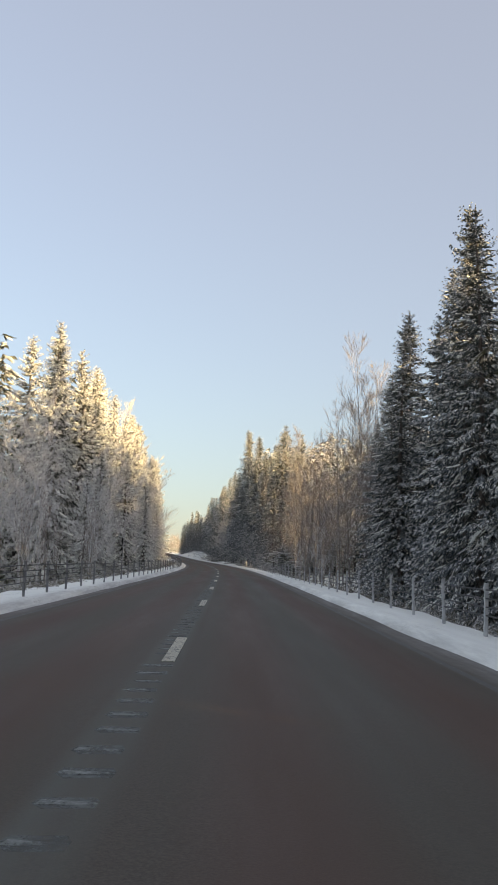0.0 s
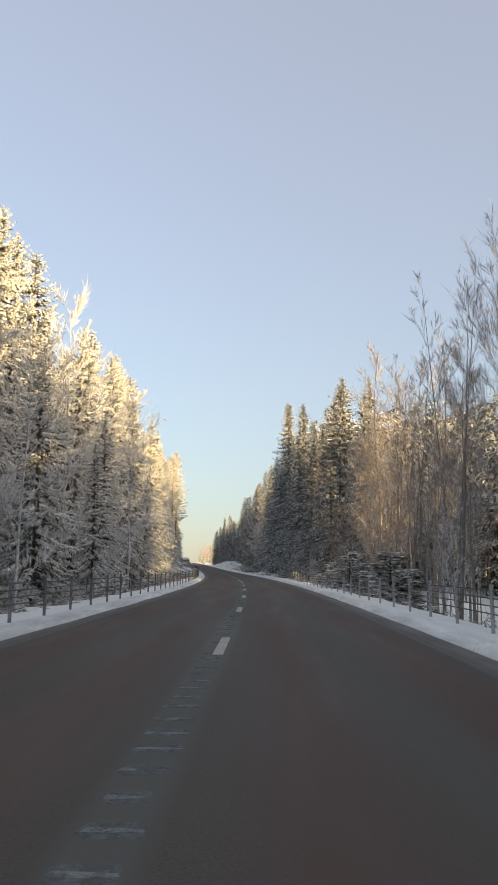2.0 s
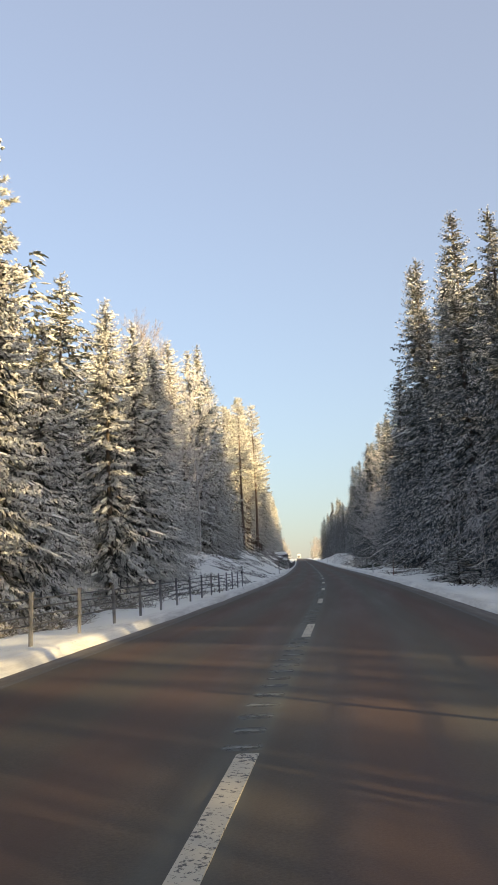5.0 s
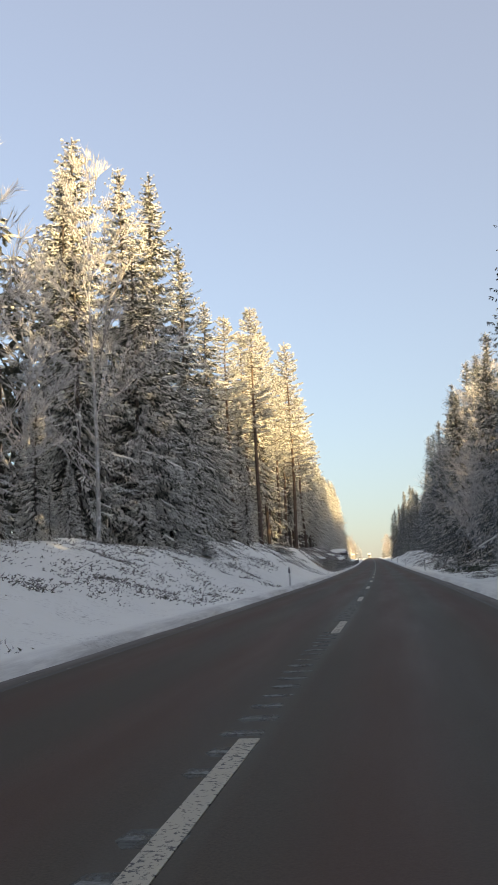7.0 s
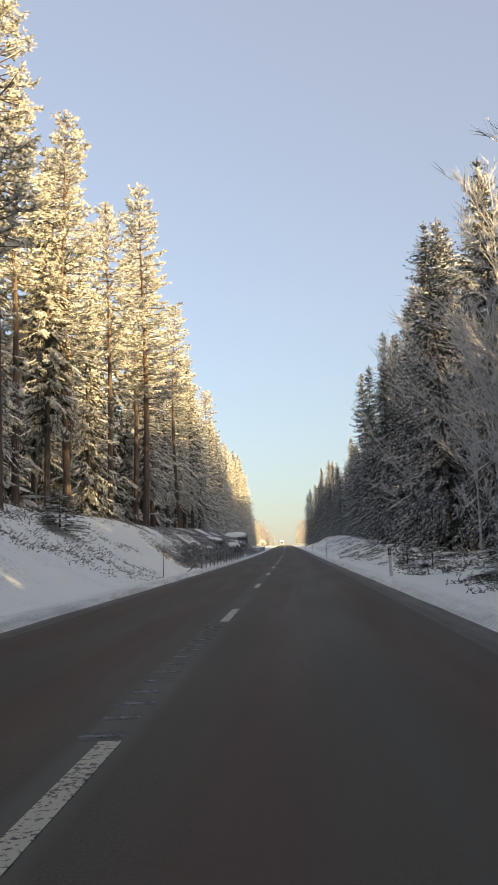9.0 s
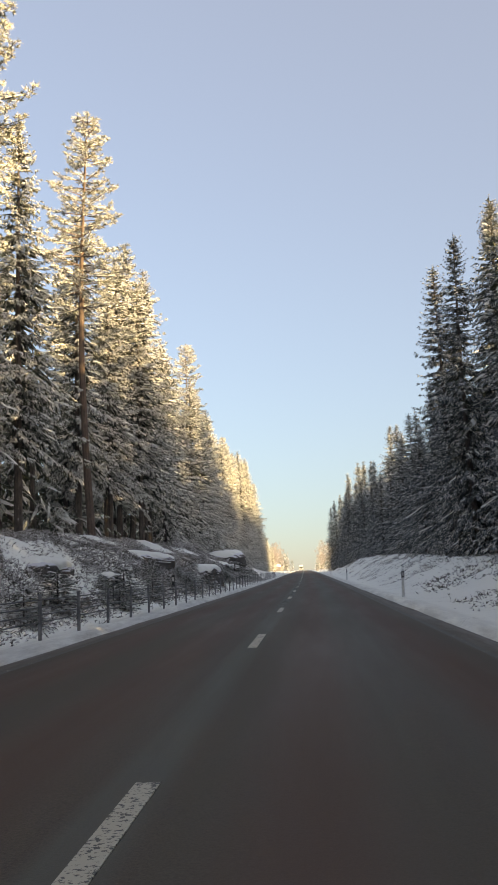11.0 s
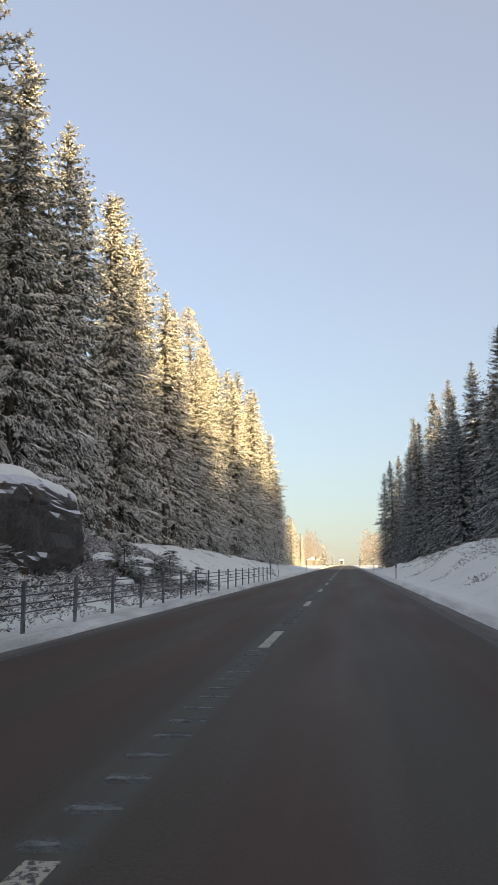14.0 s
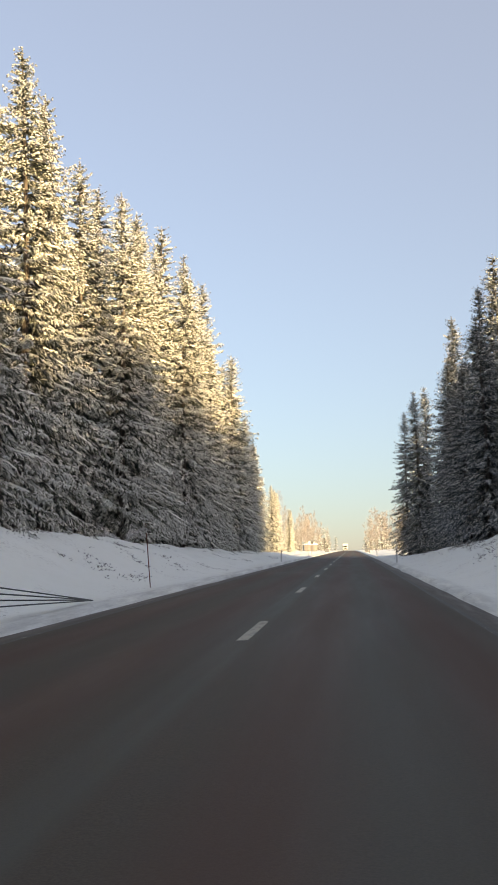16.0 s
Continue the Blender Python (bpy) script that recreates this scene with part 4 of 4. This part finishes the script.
# the rest of the forest, zone by zone: from, to, nearest and farthest side, step, lowest and highest share of that height, kinds
ZONES = [
    (12, 60, -8.5, -6.4, 4.2, 0.30, 0.55, ("thicket", "thicket", "frosted")), (30, 60, -13, -9.5, 4.8, 0.6, 0.95, ("frosted", "birch", "spruce")), (55, 122, -10, -7.5, 4.8, 0.3, 0.65, ("frosted", "spruce", "frosted")), (40, 125, -17, -11, 4.5, 0.72, 0.97, ("spruce", "spruce", "frosted")),
    (118, 156, -11.5, -8.5, 4.5, 0.45, 0.85, ("spruce",)), (125, 205, -17, -12, 4.0, 0.7, 0.97, ("spruce",)), (205, 246, -14.5, -11.4, 3.7, 0.5, 0.88, ("spruce",)), (176, 246, -12.2, -10.6, 6.5, 0.22, 0.42, ("laden",)),
    (246, 346, -15, -12.0, 4.2, 0.65, 0.95, ("clear", "clear", "spruce")), (346, 488, -13.6, -11.4, 3.2, 0.7, 0.98, ("spruce", "spruce", "clear")),
    (488, 575, -15.5, -12.2, 5.6, 0.7, 1.0, ("spruce", "spruce", "rosy")),
    (8, 66, 10.8, 14, 3.7, 0.65, 0.95, ("dark",)), (64, 146, 7.8, 14, 4.5, 0.5, 0.88, ("thicket", "thicket", "rosy")), (60, 140, 6.8, 8.6, 7.0, 0.15, 0.3, ("frosted", "thicket")), (84, 142, 13, 20, 7.0, 0.7, 0.95, ("rosy", "birch")),
    (140, 236, 10, 13, 3.5, 0.65, 0.95, ("dark",)), (140, 176, 8.4, 9.4, 9.8, 0.25, 0.4, ("dark", "frosted")), (236, 310, 10.4, 14, 3.5, 0.62, 0.95, ("dark", "dark", "dark", "frosted")), (310, 372, 10.6, 14, 3.7, 0.65, 0.97, ("dark",)), (372, 430, 10.2, 13.5, 3.3, 0.6, 0.86, ("dark",)), (430, 480, 9.2, 12.4, 3.3, 0.6, 0.86, ("dark",)),
]
random.seed(8)
for a, b, s1, s2, step, low, high, kinds in ZONES:
    s = a
    while s < b:
        side = random.uniform(s1, s2)
        if free(s, side, 1.6):
            kind = random.choice(kinds)
            if abs(side) > 12.3 or s > 470:
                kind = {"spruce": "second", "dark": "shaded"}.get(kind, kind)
            elif s < 205 and side < 0 and kind == "spruce":
                kind = "laden"
            plant(kind, s, side, random.uniform(low, high) * between(LEFT_TOP if side < 0 else RIGHT_TOP, s))
        s += step * random.uniform(0.7, 1.3)


# the trees behind, too many to tell apart, which close the forest; unseen rows are added to shade the road
def forest(name, label, rows, shapes):
    verts, faces, kinds, n = [], [], [], 0
    for s, side, top in rows:
        crown, wood = random.choice(shapes)
        f, a = (top - land(s, side)) / 24.0, random.random() * math.tau
        wide = max(f, 0.8) * random.uniform(0.95, 1.15)
        foot = ground_at(s, side)
        c, d = wide * math.cos(a), wide * math.sin(a)
        v = crown @ np.array([[c, d, 0], [-d, c, 0], [0, 0, f]]) + np.array(foot)
        verts.append(v)
        faces += [tuple(i + n for i in q) for q in wood[0]]
        kinds += wood[1]
        n += len(v)
    shape = Shape()
    shape.verts, shape.faces, shape.kinds = np.concatenate(verts).tolist(), faces, kinds
    return tagged(part(name, shape, [SPRUCE, RIME, INNER_SHADE, SPRUCE_BARK]), label, "forest", kind="stuff")


BACK = []
for n, w in ((41, 4.2), (42, 3.8), (43, 4.5)):
    crown, trunk = far_crown(n, 0.8, w, 2.5, 5, 1.6, 0.45, 4.6)
    crown.tube(trunk[:5:2], [0.3, 0.2, 0.12], 5, 3)
    BACK.append((np.array([tuple(v) for v in crown.verts]), (crown.faces, crown.kinds)))
# the far right-hand rows are out of view, invented to block low sun
DEPTH = [(300, 400, 40, 76, 0.5, 1.2, 1.42), (-125, 40, 34, 62, 0.8, 0.9, 1.1), (150, 300, -27, -16.5, 1.3, 0.5, 0.92), (40, 150, -27, -17, 2.0, 0.5, 0.9), (-70, 70, 14, 28, 0.9, 0.4, 0.75), (300, 475, 12.8, 17, 1.0, 0.55, 0.76), (325, 405, 17, 30, 0.7, 0.6, 0.8), (-20, 142, 22, 56, 2.2, 0.35, 0.6), (142, 475, 14.5, 38, 2.2, 0.35, 0.6), (40, 245, -22, -15.5, 2.8, 0.8, 0.97), (245, 490, -20, -14.5, 2.4, 0.75, 0.95), (285, 350, -27, -20, 1.4, 0.5, 0.8), (-110, 60, 12.5, 34, 0.8, 0.85, 1.05), (-110, 0, 9, 12, 2.5, 0.8, 1.0), (20, 142, 26, 56, 0.6, 1.12, 1.34), (-10, 142, 56, 84, 1.0, 0.95, 1.15), (140, 475, 13.5, 24, 0.95, 0.8, 0.97), (110, 470, 24, 44, 0.85, 0.94, 1.08), (-110, 25, -24, -10, 4.0, 2.0, 2.6)]
rows = []
for a, b, s1, s2, step, low, high in DEPTH:
    s = a
    while s < b:
        side = random.uniform(s1, s2)
        beam = s + 0.67 * (side - 11)  # a clearing behind the birches lets the low sun through
        if free(s, side, 1.8) and not (side > 13 and 134 < beam < 137):
            stands.append((s, side))
            share = random.uniform(0.2, 0.4) if side > 13 and 103 < beam < 121 and random.random() < 0.75 else random.uniform(low, high)
            if side > 13 and 150 < beam < 162 and int(s * 7 + side * 3) % 5 < 2:
                share *= 0.45  # lower trees among them, which let spots of sun through
            rows.append((s, side, share * between(LEFT_TOP if side < 0 else RIGHT_TOP, s)))
        s += step * random.uniform(0.7, 1.3)
for n in range(60):
    rows.append((random.uniform(660, 1150), random.choice((-1, 1)) * random.uniform(11, 40), random.uniform(8, 14)))
forest("forest", "dense snowy spruce forest behind the roadside trees, with unseen rows added for shade", rows, BACK)
for n in range(46):
    plant("young", random.uniform(283, 372), random.uniform(-6.9, -5.5), random.uniform(0.35, 0.8), above_road=False)
for s, side, top in [(266, -5.6, 0.99), (269, -5.9, 1.28), (272, -5.4, 0.87), (275, -6.1, 1.39), (279, -5.5, 0.93), (283, -5.9, 1.16), (288, -5.3, 0.87), (291, -5.8, 1.22), (294.5, -5.4, 1.1), (298, -6.0, 0.93), (305, -5.5, 0.99), (309, -5.9, 0.81), (314, -5.5, 1.04), (328, -5.7, 0.87), (333, -6.0, 0.99),
                     (339, -5.6, 0.93), (343, -6.2, 1.39), (347, -5.8, 0.99), (350, -6.2, 1.45), (362, -6.3, 1.28), (366, -5.9, 1.04), (370, -6.4, 1.33), (375, -6.0, 0.81), (212, -9.5, 1.2), (248, -8.8, 1.6), (232, 6.6, 1.2), (236, 7.0, 1.4), (246, 6.7, 1.1), (250.5, 6.3, 1.0), (158, 6.6, 2.0), (166, 7.0, 1.7), (100, 6.6, 3.0), (112, 6.7, 2.4), (86, 6.8, 2.8)]:
    plant("young", s, side, top, above_road=False)
# far beyond the forest: frosted trees in full sun
for n in range(26):
    s = random.uniform(560, 800)
    plant("hazy", s, -random.uniform(9.5, 18), random.uniform(0.65, 1.0) * (11.5 + (s - 560) * 0.03))
for n in range(28):
    s = random.uniform(520, 820)
    plant("hazy", s, random.uniform(8.5, 17), random.uniform(0.6, 1.0) * (9.5 + (s - 520) * 0.035))


# ---- undergrowth on the banks ----
def undergrowth(name, label, seed, count, zone, size, bare=0.0, material=BROWN_TWIGS):
    random.seed(seed)
    tufts = Shape()
    done = 0
    for _ in range(count * 14):
        a, b, s1, s2 = zone
        s, side = random.uniform(a, b), random.uniform(s1, s2)
        patch = noise.noise(Vector((side * 0.33, s * 0.22, seed))) + 0.5 * noise.noise(Vector((side * 0.9, s * 0.8, seed)))
        if patch < bare + 0.02 + 0.25 * random.random() or done >= count:
            continue
        done += 1
        p = ground_at(s, side)
        for _ in range(random.randint(4, 8)):
            d = Vector((random.gauss(0, 1), random.gauss(0, 1), random.uniform(0.15, 0.9))).normalized()
            q = p + Vector((random.gauss(0, 0.12), random.gauss(0, 0.12), -0.03))
            length = size * random.uniform(0.5, 1.3)
            e = q + d * length
            w = Vector((-d.y, d.x, 0)) * 0.007 + Vector((0, 0, 0.004))
            tufts.add([q - w, q + w, e], [(0, 1, 2)])
            for _ in range(3):
                f = q.lerp(e, random.uniform(0.4, 0.9))
                tooth(tufts, f, (d + Vector((random.gauss(0, 0.6), random.gauss(0, 0.6), random.gauss(0, 0.3)))).normalized(), length * 0.5, 0.006 + 0.006 * random.random())
    return tagged(part(name, tufts, material), label, "undergrowth", kind="stuff")


def heather(name, label, seed, count, zone, size, material):
    """Clumps of tangled twigs, pressed down by the snow."""
    random.seed(seed)
    tufts = Shape()
    for _ in range(count):
        a, b, s1, s2 = zone
        s, side = random.uniform(a, b), random.uniform(s1, s2)
        if noise.noise(Vector((side * 0.25, s * 0.12, seed))) < -0.12:
            continue
        long, wide = random.uniform(0.2, 0.9) * random.uniform(0.5, 1.4), random.uniform(0.15, 0.5)
        for _ in range(int(60 * (long + 0.2))):
            s2_, side2 = s + random.gauss(0, long), side + random.gauss(0, wide)
            q = ground_at(s2_, side2) + Vector((0, 0, -0.03))
            d = Vector((random.gauss(0, 1), random.gauss(0, 1), random.uniform(0.1, 0.8))).normalized()
            length = size * random.uniform(0.5, 1.4)
            tooth(tufts, q, d, length, 0.011)
            for _ in range(4):
                tooth(tufts, q + d * length * random.uniform(0.25, 0.9), (d + Vector((random.gauss(0, 0.9), random.gauss(0, 0.9), random.gauss(0.1, 0.4)))).normalized(), length * random.uniform(0.25, 0.55), 0.017)
    return tagged(part(name, tufts, material), label, "undergrowth", kind="stuff")


RIMED = twig_material("rimed_heather", (0.06, 0.055, 0.045), (0.16, 0.14, 0.12), 0.40)
HEATHER = twig_material("dark_heather", (0.055, 0.056, 0.042), (0.12, 0.11, 0.085), 0.50)
heather("heather", "dark heather clumps poking through the snow bank", 2, 700, (152, 300, -11.5, -5.2), 0.15, HEATHER)
heather("heather", "dark heather and lingonberry clumps on the verge", 7, 420, (150, 300, 5.6, 10.0), 0.18, HEATHER)
heather("heather", "sparse heather tufts on the snow slope", 12, 60, (372, 480, -11, -5.6), 0.12, RIMED)
heather("heather", "sparse heather tufts on the bank below the dark spruces", 13, 220, (300, 470, 5.6, 10.0), 0.14, RIMED)
heather("brush", "dark tangled brush at the foot of the rocks", 18, 420, (284, 374, -7.6, -5.7), 0.17, HEATHER)
heather("juniper", "low green juniper spreading over the snow", 16, 46, (222, 240, 5.9, 8.2), 0.34, YOUNG)
undergrowth("undergrowth", "frosted scrub covering the rocky snow bank", 4, 700, (284, 374, -9, -5.2), 0.30, -0.1)
heather("heather", "dense grey rime-covered heather on top of the rocky bank", 14, 3900, (282, 376, -12.5, -6.6), 0.15, RIMED)
heather("heather", "rime-covered bilberry scrub at the foot of the rocks", 21, 1300, (264, 376, -7.4, -5.3), 0.20, RIMED)
undergrowth("undergrowth", "low frosted scrub along the snowy verge below the spruces", 7, 1500, (150, 470, 7.5, 11), 0.26, -0.10)
undergrowth("undergrowth", "rime-covered scrub at the edge of the forest floor", 15, 1600, (150, 300, -12.5, -9.5), 0.22, -0.2)
undergrowth("undergrowth", "frosted brush at the forest edge", 9, 1500, (15, 145, 6.0, 9.5), 0.55, -0.2)
undergrowth("undergrowth", "frosted brush below the embankment", 10, 1500, (20, 150, -9.5, -5.8), 0.55, -0.2)


# ---- rocks ----
def rock(s, side, across, length, top, seed, label):
    """A blocky outcrop set in the bank, its top that high over the road."""
    random.seed(seed)
    foot = min(land(s, side), land(s, side + 0.45 * across)) - 0.5
    tall = top - foot
    boulder = thing("rock_outcrop", label, "rock", on_road(s, side, foot + tall / 2), "rocks on the bank")
    boulder.rotation_euler = (0, 0, radians(between(LINE, s) + random.uniform(-8, 8)))
    bm = bmesh.new()
    bmesh.ops.create_icosphere(bm, subdivisions=5, radius=1)
    shift = Vector((seed * 7.3, seed * 3.1, seed * 1.7))
    covered = []
    for v in bm.verts:
        d = v.co.normalized()
        box = Vector([math.copysign(abs(c) ** 0.55, c) for c in d])
        slab = Vector((box.x * across, box.y * length, box.z * tall)) * 0.5
        # joints cut the open faces into slabs; finer breaks follow; snow lies on top
        lie = d.z - 0.42 - 0.5 * noise.noise(slab * 0.6 + shift) - 0.30 * noise.noise(slab * 1.9 + shift) - 0.10 * noise.noise(slab * 5 + shift)
        open_face = 1 - smooth(lie * 5 + 0.6)
        cut = open_face * (0.06 * noise.cell(Vector((slab.y * 0.7, slab.z * 0.8, 0)) + shift) + 0.03 * noise.cell(Vector((slab.y * 1.7, slab.z * 1.9, 3)) + shift))
        r = 1 + 0.16 * noise.noise(slab * 0.5 + shift) + open_face * (0.07 * noise.noise(slab * 1.6 + shift) + 0.025 * noise.noise(slab * 5 + shift))
        v.co = Vector((slab.x * (r + cut), slab.y * r, slab.z * (1 + 0.10 * noise.noise(Vector((slab.x * 0.7, slab.y * 0.5, seed))))))
        covered.append(lie)
    stone = Shape().add([v.co for v in bm.verts], [[v.index for v in f.verts] for f in bm.faces])
    part("stone", stone, ROCK, boulder)
    bm.normal_update()
    cap, index = Shape(), {}
    verts, faces = [], []
    for f in bm.faces:
        if max(covered[v.index] for v in f.verts) > 0:
            for v in f.verts:
                if v.index not in index:
                    index[v.index] = len(verts)
                    depth = (0.15 + 0.06 * noise.noise(v.co * 2.1 + shift)) * smooth((covered[v.index] + 0.05) / 0.35) - 0.04
                    verts.append(v.co + Vector((v.normal.x * 0.5, v.normal.y * 0.5, max(v.normal.z, 0.3))).normalized() * depth)
            faces.append([index[v.index] for v in f.verts])
    part("snow_cap", cap.add(verts, faces), PADS, boulder, "thick white snow cap", smooth=True)
    bm.free()


for n, (s, side, across, length, top) in enumerate([
    (305, -8.1, 3.0, 8.6, 2.4), (320.2, -6.75, 2.7, 6.0, 1.8), (354.4, -8.0, 4.0, 7.2, 3.5), (293, -7.0, 1.5, 3.8, 1.35), (287.5, -7.8, 1.7, 3.2, 1.9), (333, -7.4, 1.6, 5.0, 1.45),
    (341, -7.6, 1.9, 4.4, 2.2), (363, -7.4, 1.7, 5.2, 1.5), (312.5, -7.0, 1.1, 2.4, 1.1), (327, -7.2, 1.3, 3.0, 1.2), (345.5, -7.1, 2.2, 4.0, 1.9), (370, -8.0, 1.5, 2.6, 1.4),
]):
    rock(s, side, across, length, top, n + 3, "dark granite outcrop with a thick snow cap")
random.seed(33)
for n, s in enumerate(range(285, 374, 4)):
    rock(s + random.uniform(-1, 1), random.uniform(-6.9, -6.1), random.uniform(0.8, 1.4), random.uniform(1.3, 2.6), random.uniform(0.55, 1.05), n + 40, "low dark granite block half under snow")
    random.seed(s)


def bent_branches(s, side, seed):
    """Saplings bowed over by rime."""
    random.seed(seed)
    ob = thing("bent_sapling", "thin sapling bowed to the ground under white rime", "bush", ground_at(s, side), "bowed saplings")
    crown = Shape()
    for _ in range(9):
        a, reach, high = random.random() * math.tau, random.uniform(1.2, 2.6), random.uniform(0.35, 0.8)
        out = Vector((math.cos(a), math.sin(a), 0))
        line = [out * reach * v + Vector((0, 0, high * math.sin(min(1.0, v * 1.25) * 2.6))) + Vector((random.gauss(0, 0.05), random.gauss(0, 0.05), -0.05)) for v in (0, 0.2, 0.4, 0.6, 0.8, 1.0)]
        crown.tube(line, [0.022, 0.02, 0.018, 0.014, 0.010, 0.005], 5)
        for _ in range(14):
            i = random.randint(1, 4)
            p = line[i].lerp(line[i + 1], random.random())
            tooth(crown, p, (out * 0.6 + Vector((random.gauss(0, 0.6), random.gauss(0, 0.6), random.gauss(-0.1, 0.4)))).normalized(), random.uniform(0.3, 0.7), 0.012)
    part("branch", crown, WHITE_TWIGS, ob)


bent_branches(344, -10.4, 91), bent_branches(339, -10.8, 92), bent_branches(424, -9.6, 93)


# ---- far things down the road ----
def truck(s, side):
    ob = thing("truck", "white delivery truck standing far down the road", "truck", on_road(s, side))
    ob.rotation_euler = (0, 0, radians(between(LINE, s)))

    def block(size, at, bevel):
        bm = bevelled_box(size, bevel)
        shape = Shape().add([v.co + Vector(at) for v in bm.verts], [[v.index for v in f.verts] for f in bm.faces])
        bm.free()
        return shape

    part("cab", block((2.45, 2.0, 2.5), (0, 0, 1.75), 0.16), TRUCK_WHITE, ob)
    part("cargo_box", block((2.55, 6.5, 2.9), (0, 4.4, 2.35), 0.06), TRUCK_WHITE, ob)
    part("chassis", block((1.0, 8.2, 0.3), (0, 3.2, 0.75), 0.03), BLACK_PLASTIC, ob)
    part("windscreen", block((2.1, 0.06, 0.95), (0, -1.0, 2.25), 0.02), GLASS, ob)
    part("grille", block((1.6, 0.06, 0.55), (0, -1.0, 1.25), 0.02), BLACK_PLASTIC, ob)
    part("bumper", block((2.45, 0.2, 0.35), (0, -1.0, 0.65), 0.05), GREY_PAINT, ob)
    for x in (-0.95, 0.95):
        part("headlight", block((0.36, 0.08, 0.22), (x, -1.03, 0.95), 0.03), LAMP_GLASS, ob, "pale headlight")
        part("mirror", block((0.18, 0.1, 0.5), (x * 1.45, -0.8, 2.2), 0.03), BLACK_PLASTIC, ob)
        for y in (0.0, 5.6):
            wheel = part("wheel", Shape().tube([(x * 1.2, y, 0.5), (x * 0.9, y, 0.5)], [0.5, 0.5], 20), RUBBER, ob)
            part("rim", Shape().tube([(x * 1.22, y, 0.5), (x * 1.2, y, 0.5)], [0.27, 0.27], 14), GREY_PAINT, wheel)


truck(850, -1.8)


def road_sign(s, side, tall, size):
    ob = thing("road_sign", "small dark traffic sign on a thin steel pole", "road sign", ground_at(s, side))
    ob.rotation_euler = (0, 0, radians(between(LINE, s)))
    part("pole", Shape().tube([(0, 0, -0.3), (0, 0, tall)], [0.04, 0.04], 8), STEEL, ob)
    part("plate", Shape().box((size, 0.03, size), (0, -0.05, tall - size / 2)), SIGN_GREY, ob)


road_sign(598, -8.2, 2.8, 0.75), road_sign(640, -7.6, 2.4, 0.5), road_sign(690, 6.5, 2.6, 0.6)


def shed(s, side):
    ob = thing("small_shed", "small grey wooden shed with a snowy roof", "shed", ground_at(s, side))
    ob.rotation_euler = (0, 0, radians(between(LINE, s) + 8))
    part("walls", Shape().box((4.2, 5.0, 2.2), (0, 0, 0.95)), WOOD_WALL, ob)
    roof = Shape().add([(-2.5, -2.9, 2.0), (2.5, -2.9, 2.0), (0, -2.9, 3.2), (-2.5, 2.9, 2.0), (2.5, 2.9, 2.0), (0, 2.9, 3.2)], [(0, 1, 2), (3, 5, 4), (0, 2, 5, 3), (1, 4, 5, 2), (0, 3, 4, 1)])
    part("roof", roof, PADS, ob, "roof under white snow")
    part("door", Shape().box((0.9, 0.06, 1.8), (0.4, -2.53, 0.85)), SIGN_GREY, ob)


shed(668, -12)


def bridge_rail(s0, s1, side):
    ob = thing("bridge_railing", "grey steel roadside railing far along the road", "railing", ground_at(s0, side))
    base = ob.location
    count = int((s1 - s0) / 2.5)
    for i in range(count + 1):
        part("post", Shape().box((0.1, 0.1, 1.0), ground_at(s0 + 2.5 * i, side) - base + Vector((0, 0, 0.4))), STEEL, ob)
    for z in (0.45, 0.85):
        line = [ground_at(s0 + 2.5 * i, side) - base + Vector((0, 0, z)) for i in range(count + 1)]
        part("rail", Shape().tube(line, [0.07] * len(line), 6), STEEL, ob)


bridge_rail(560, 620, 5.2), bridge_rail(612, 655, -5.4)
# the patterns from which the trees were copied are taken away
for group in KINDS.values():
    for ob in group:
        for o in (*ob.children_recursive, ob):
            bpy.data.objects.remove(o)
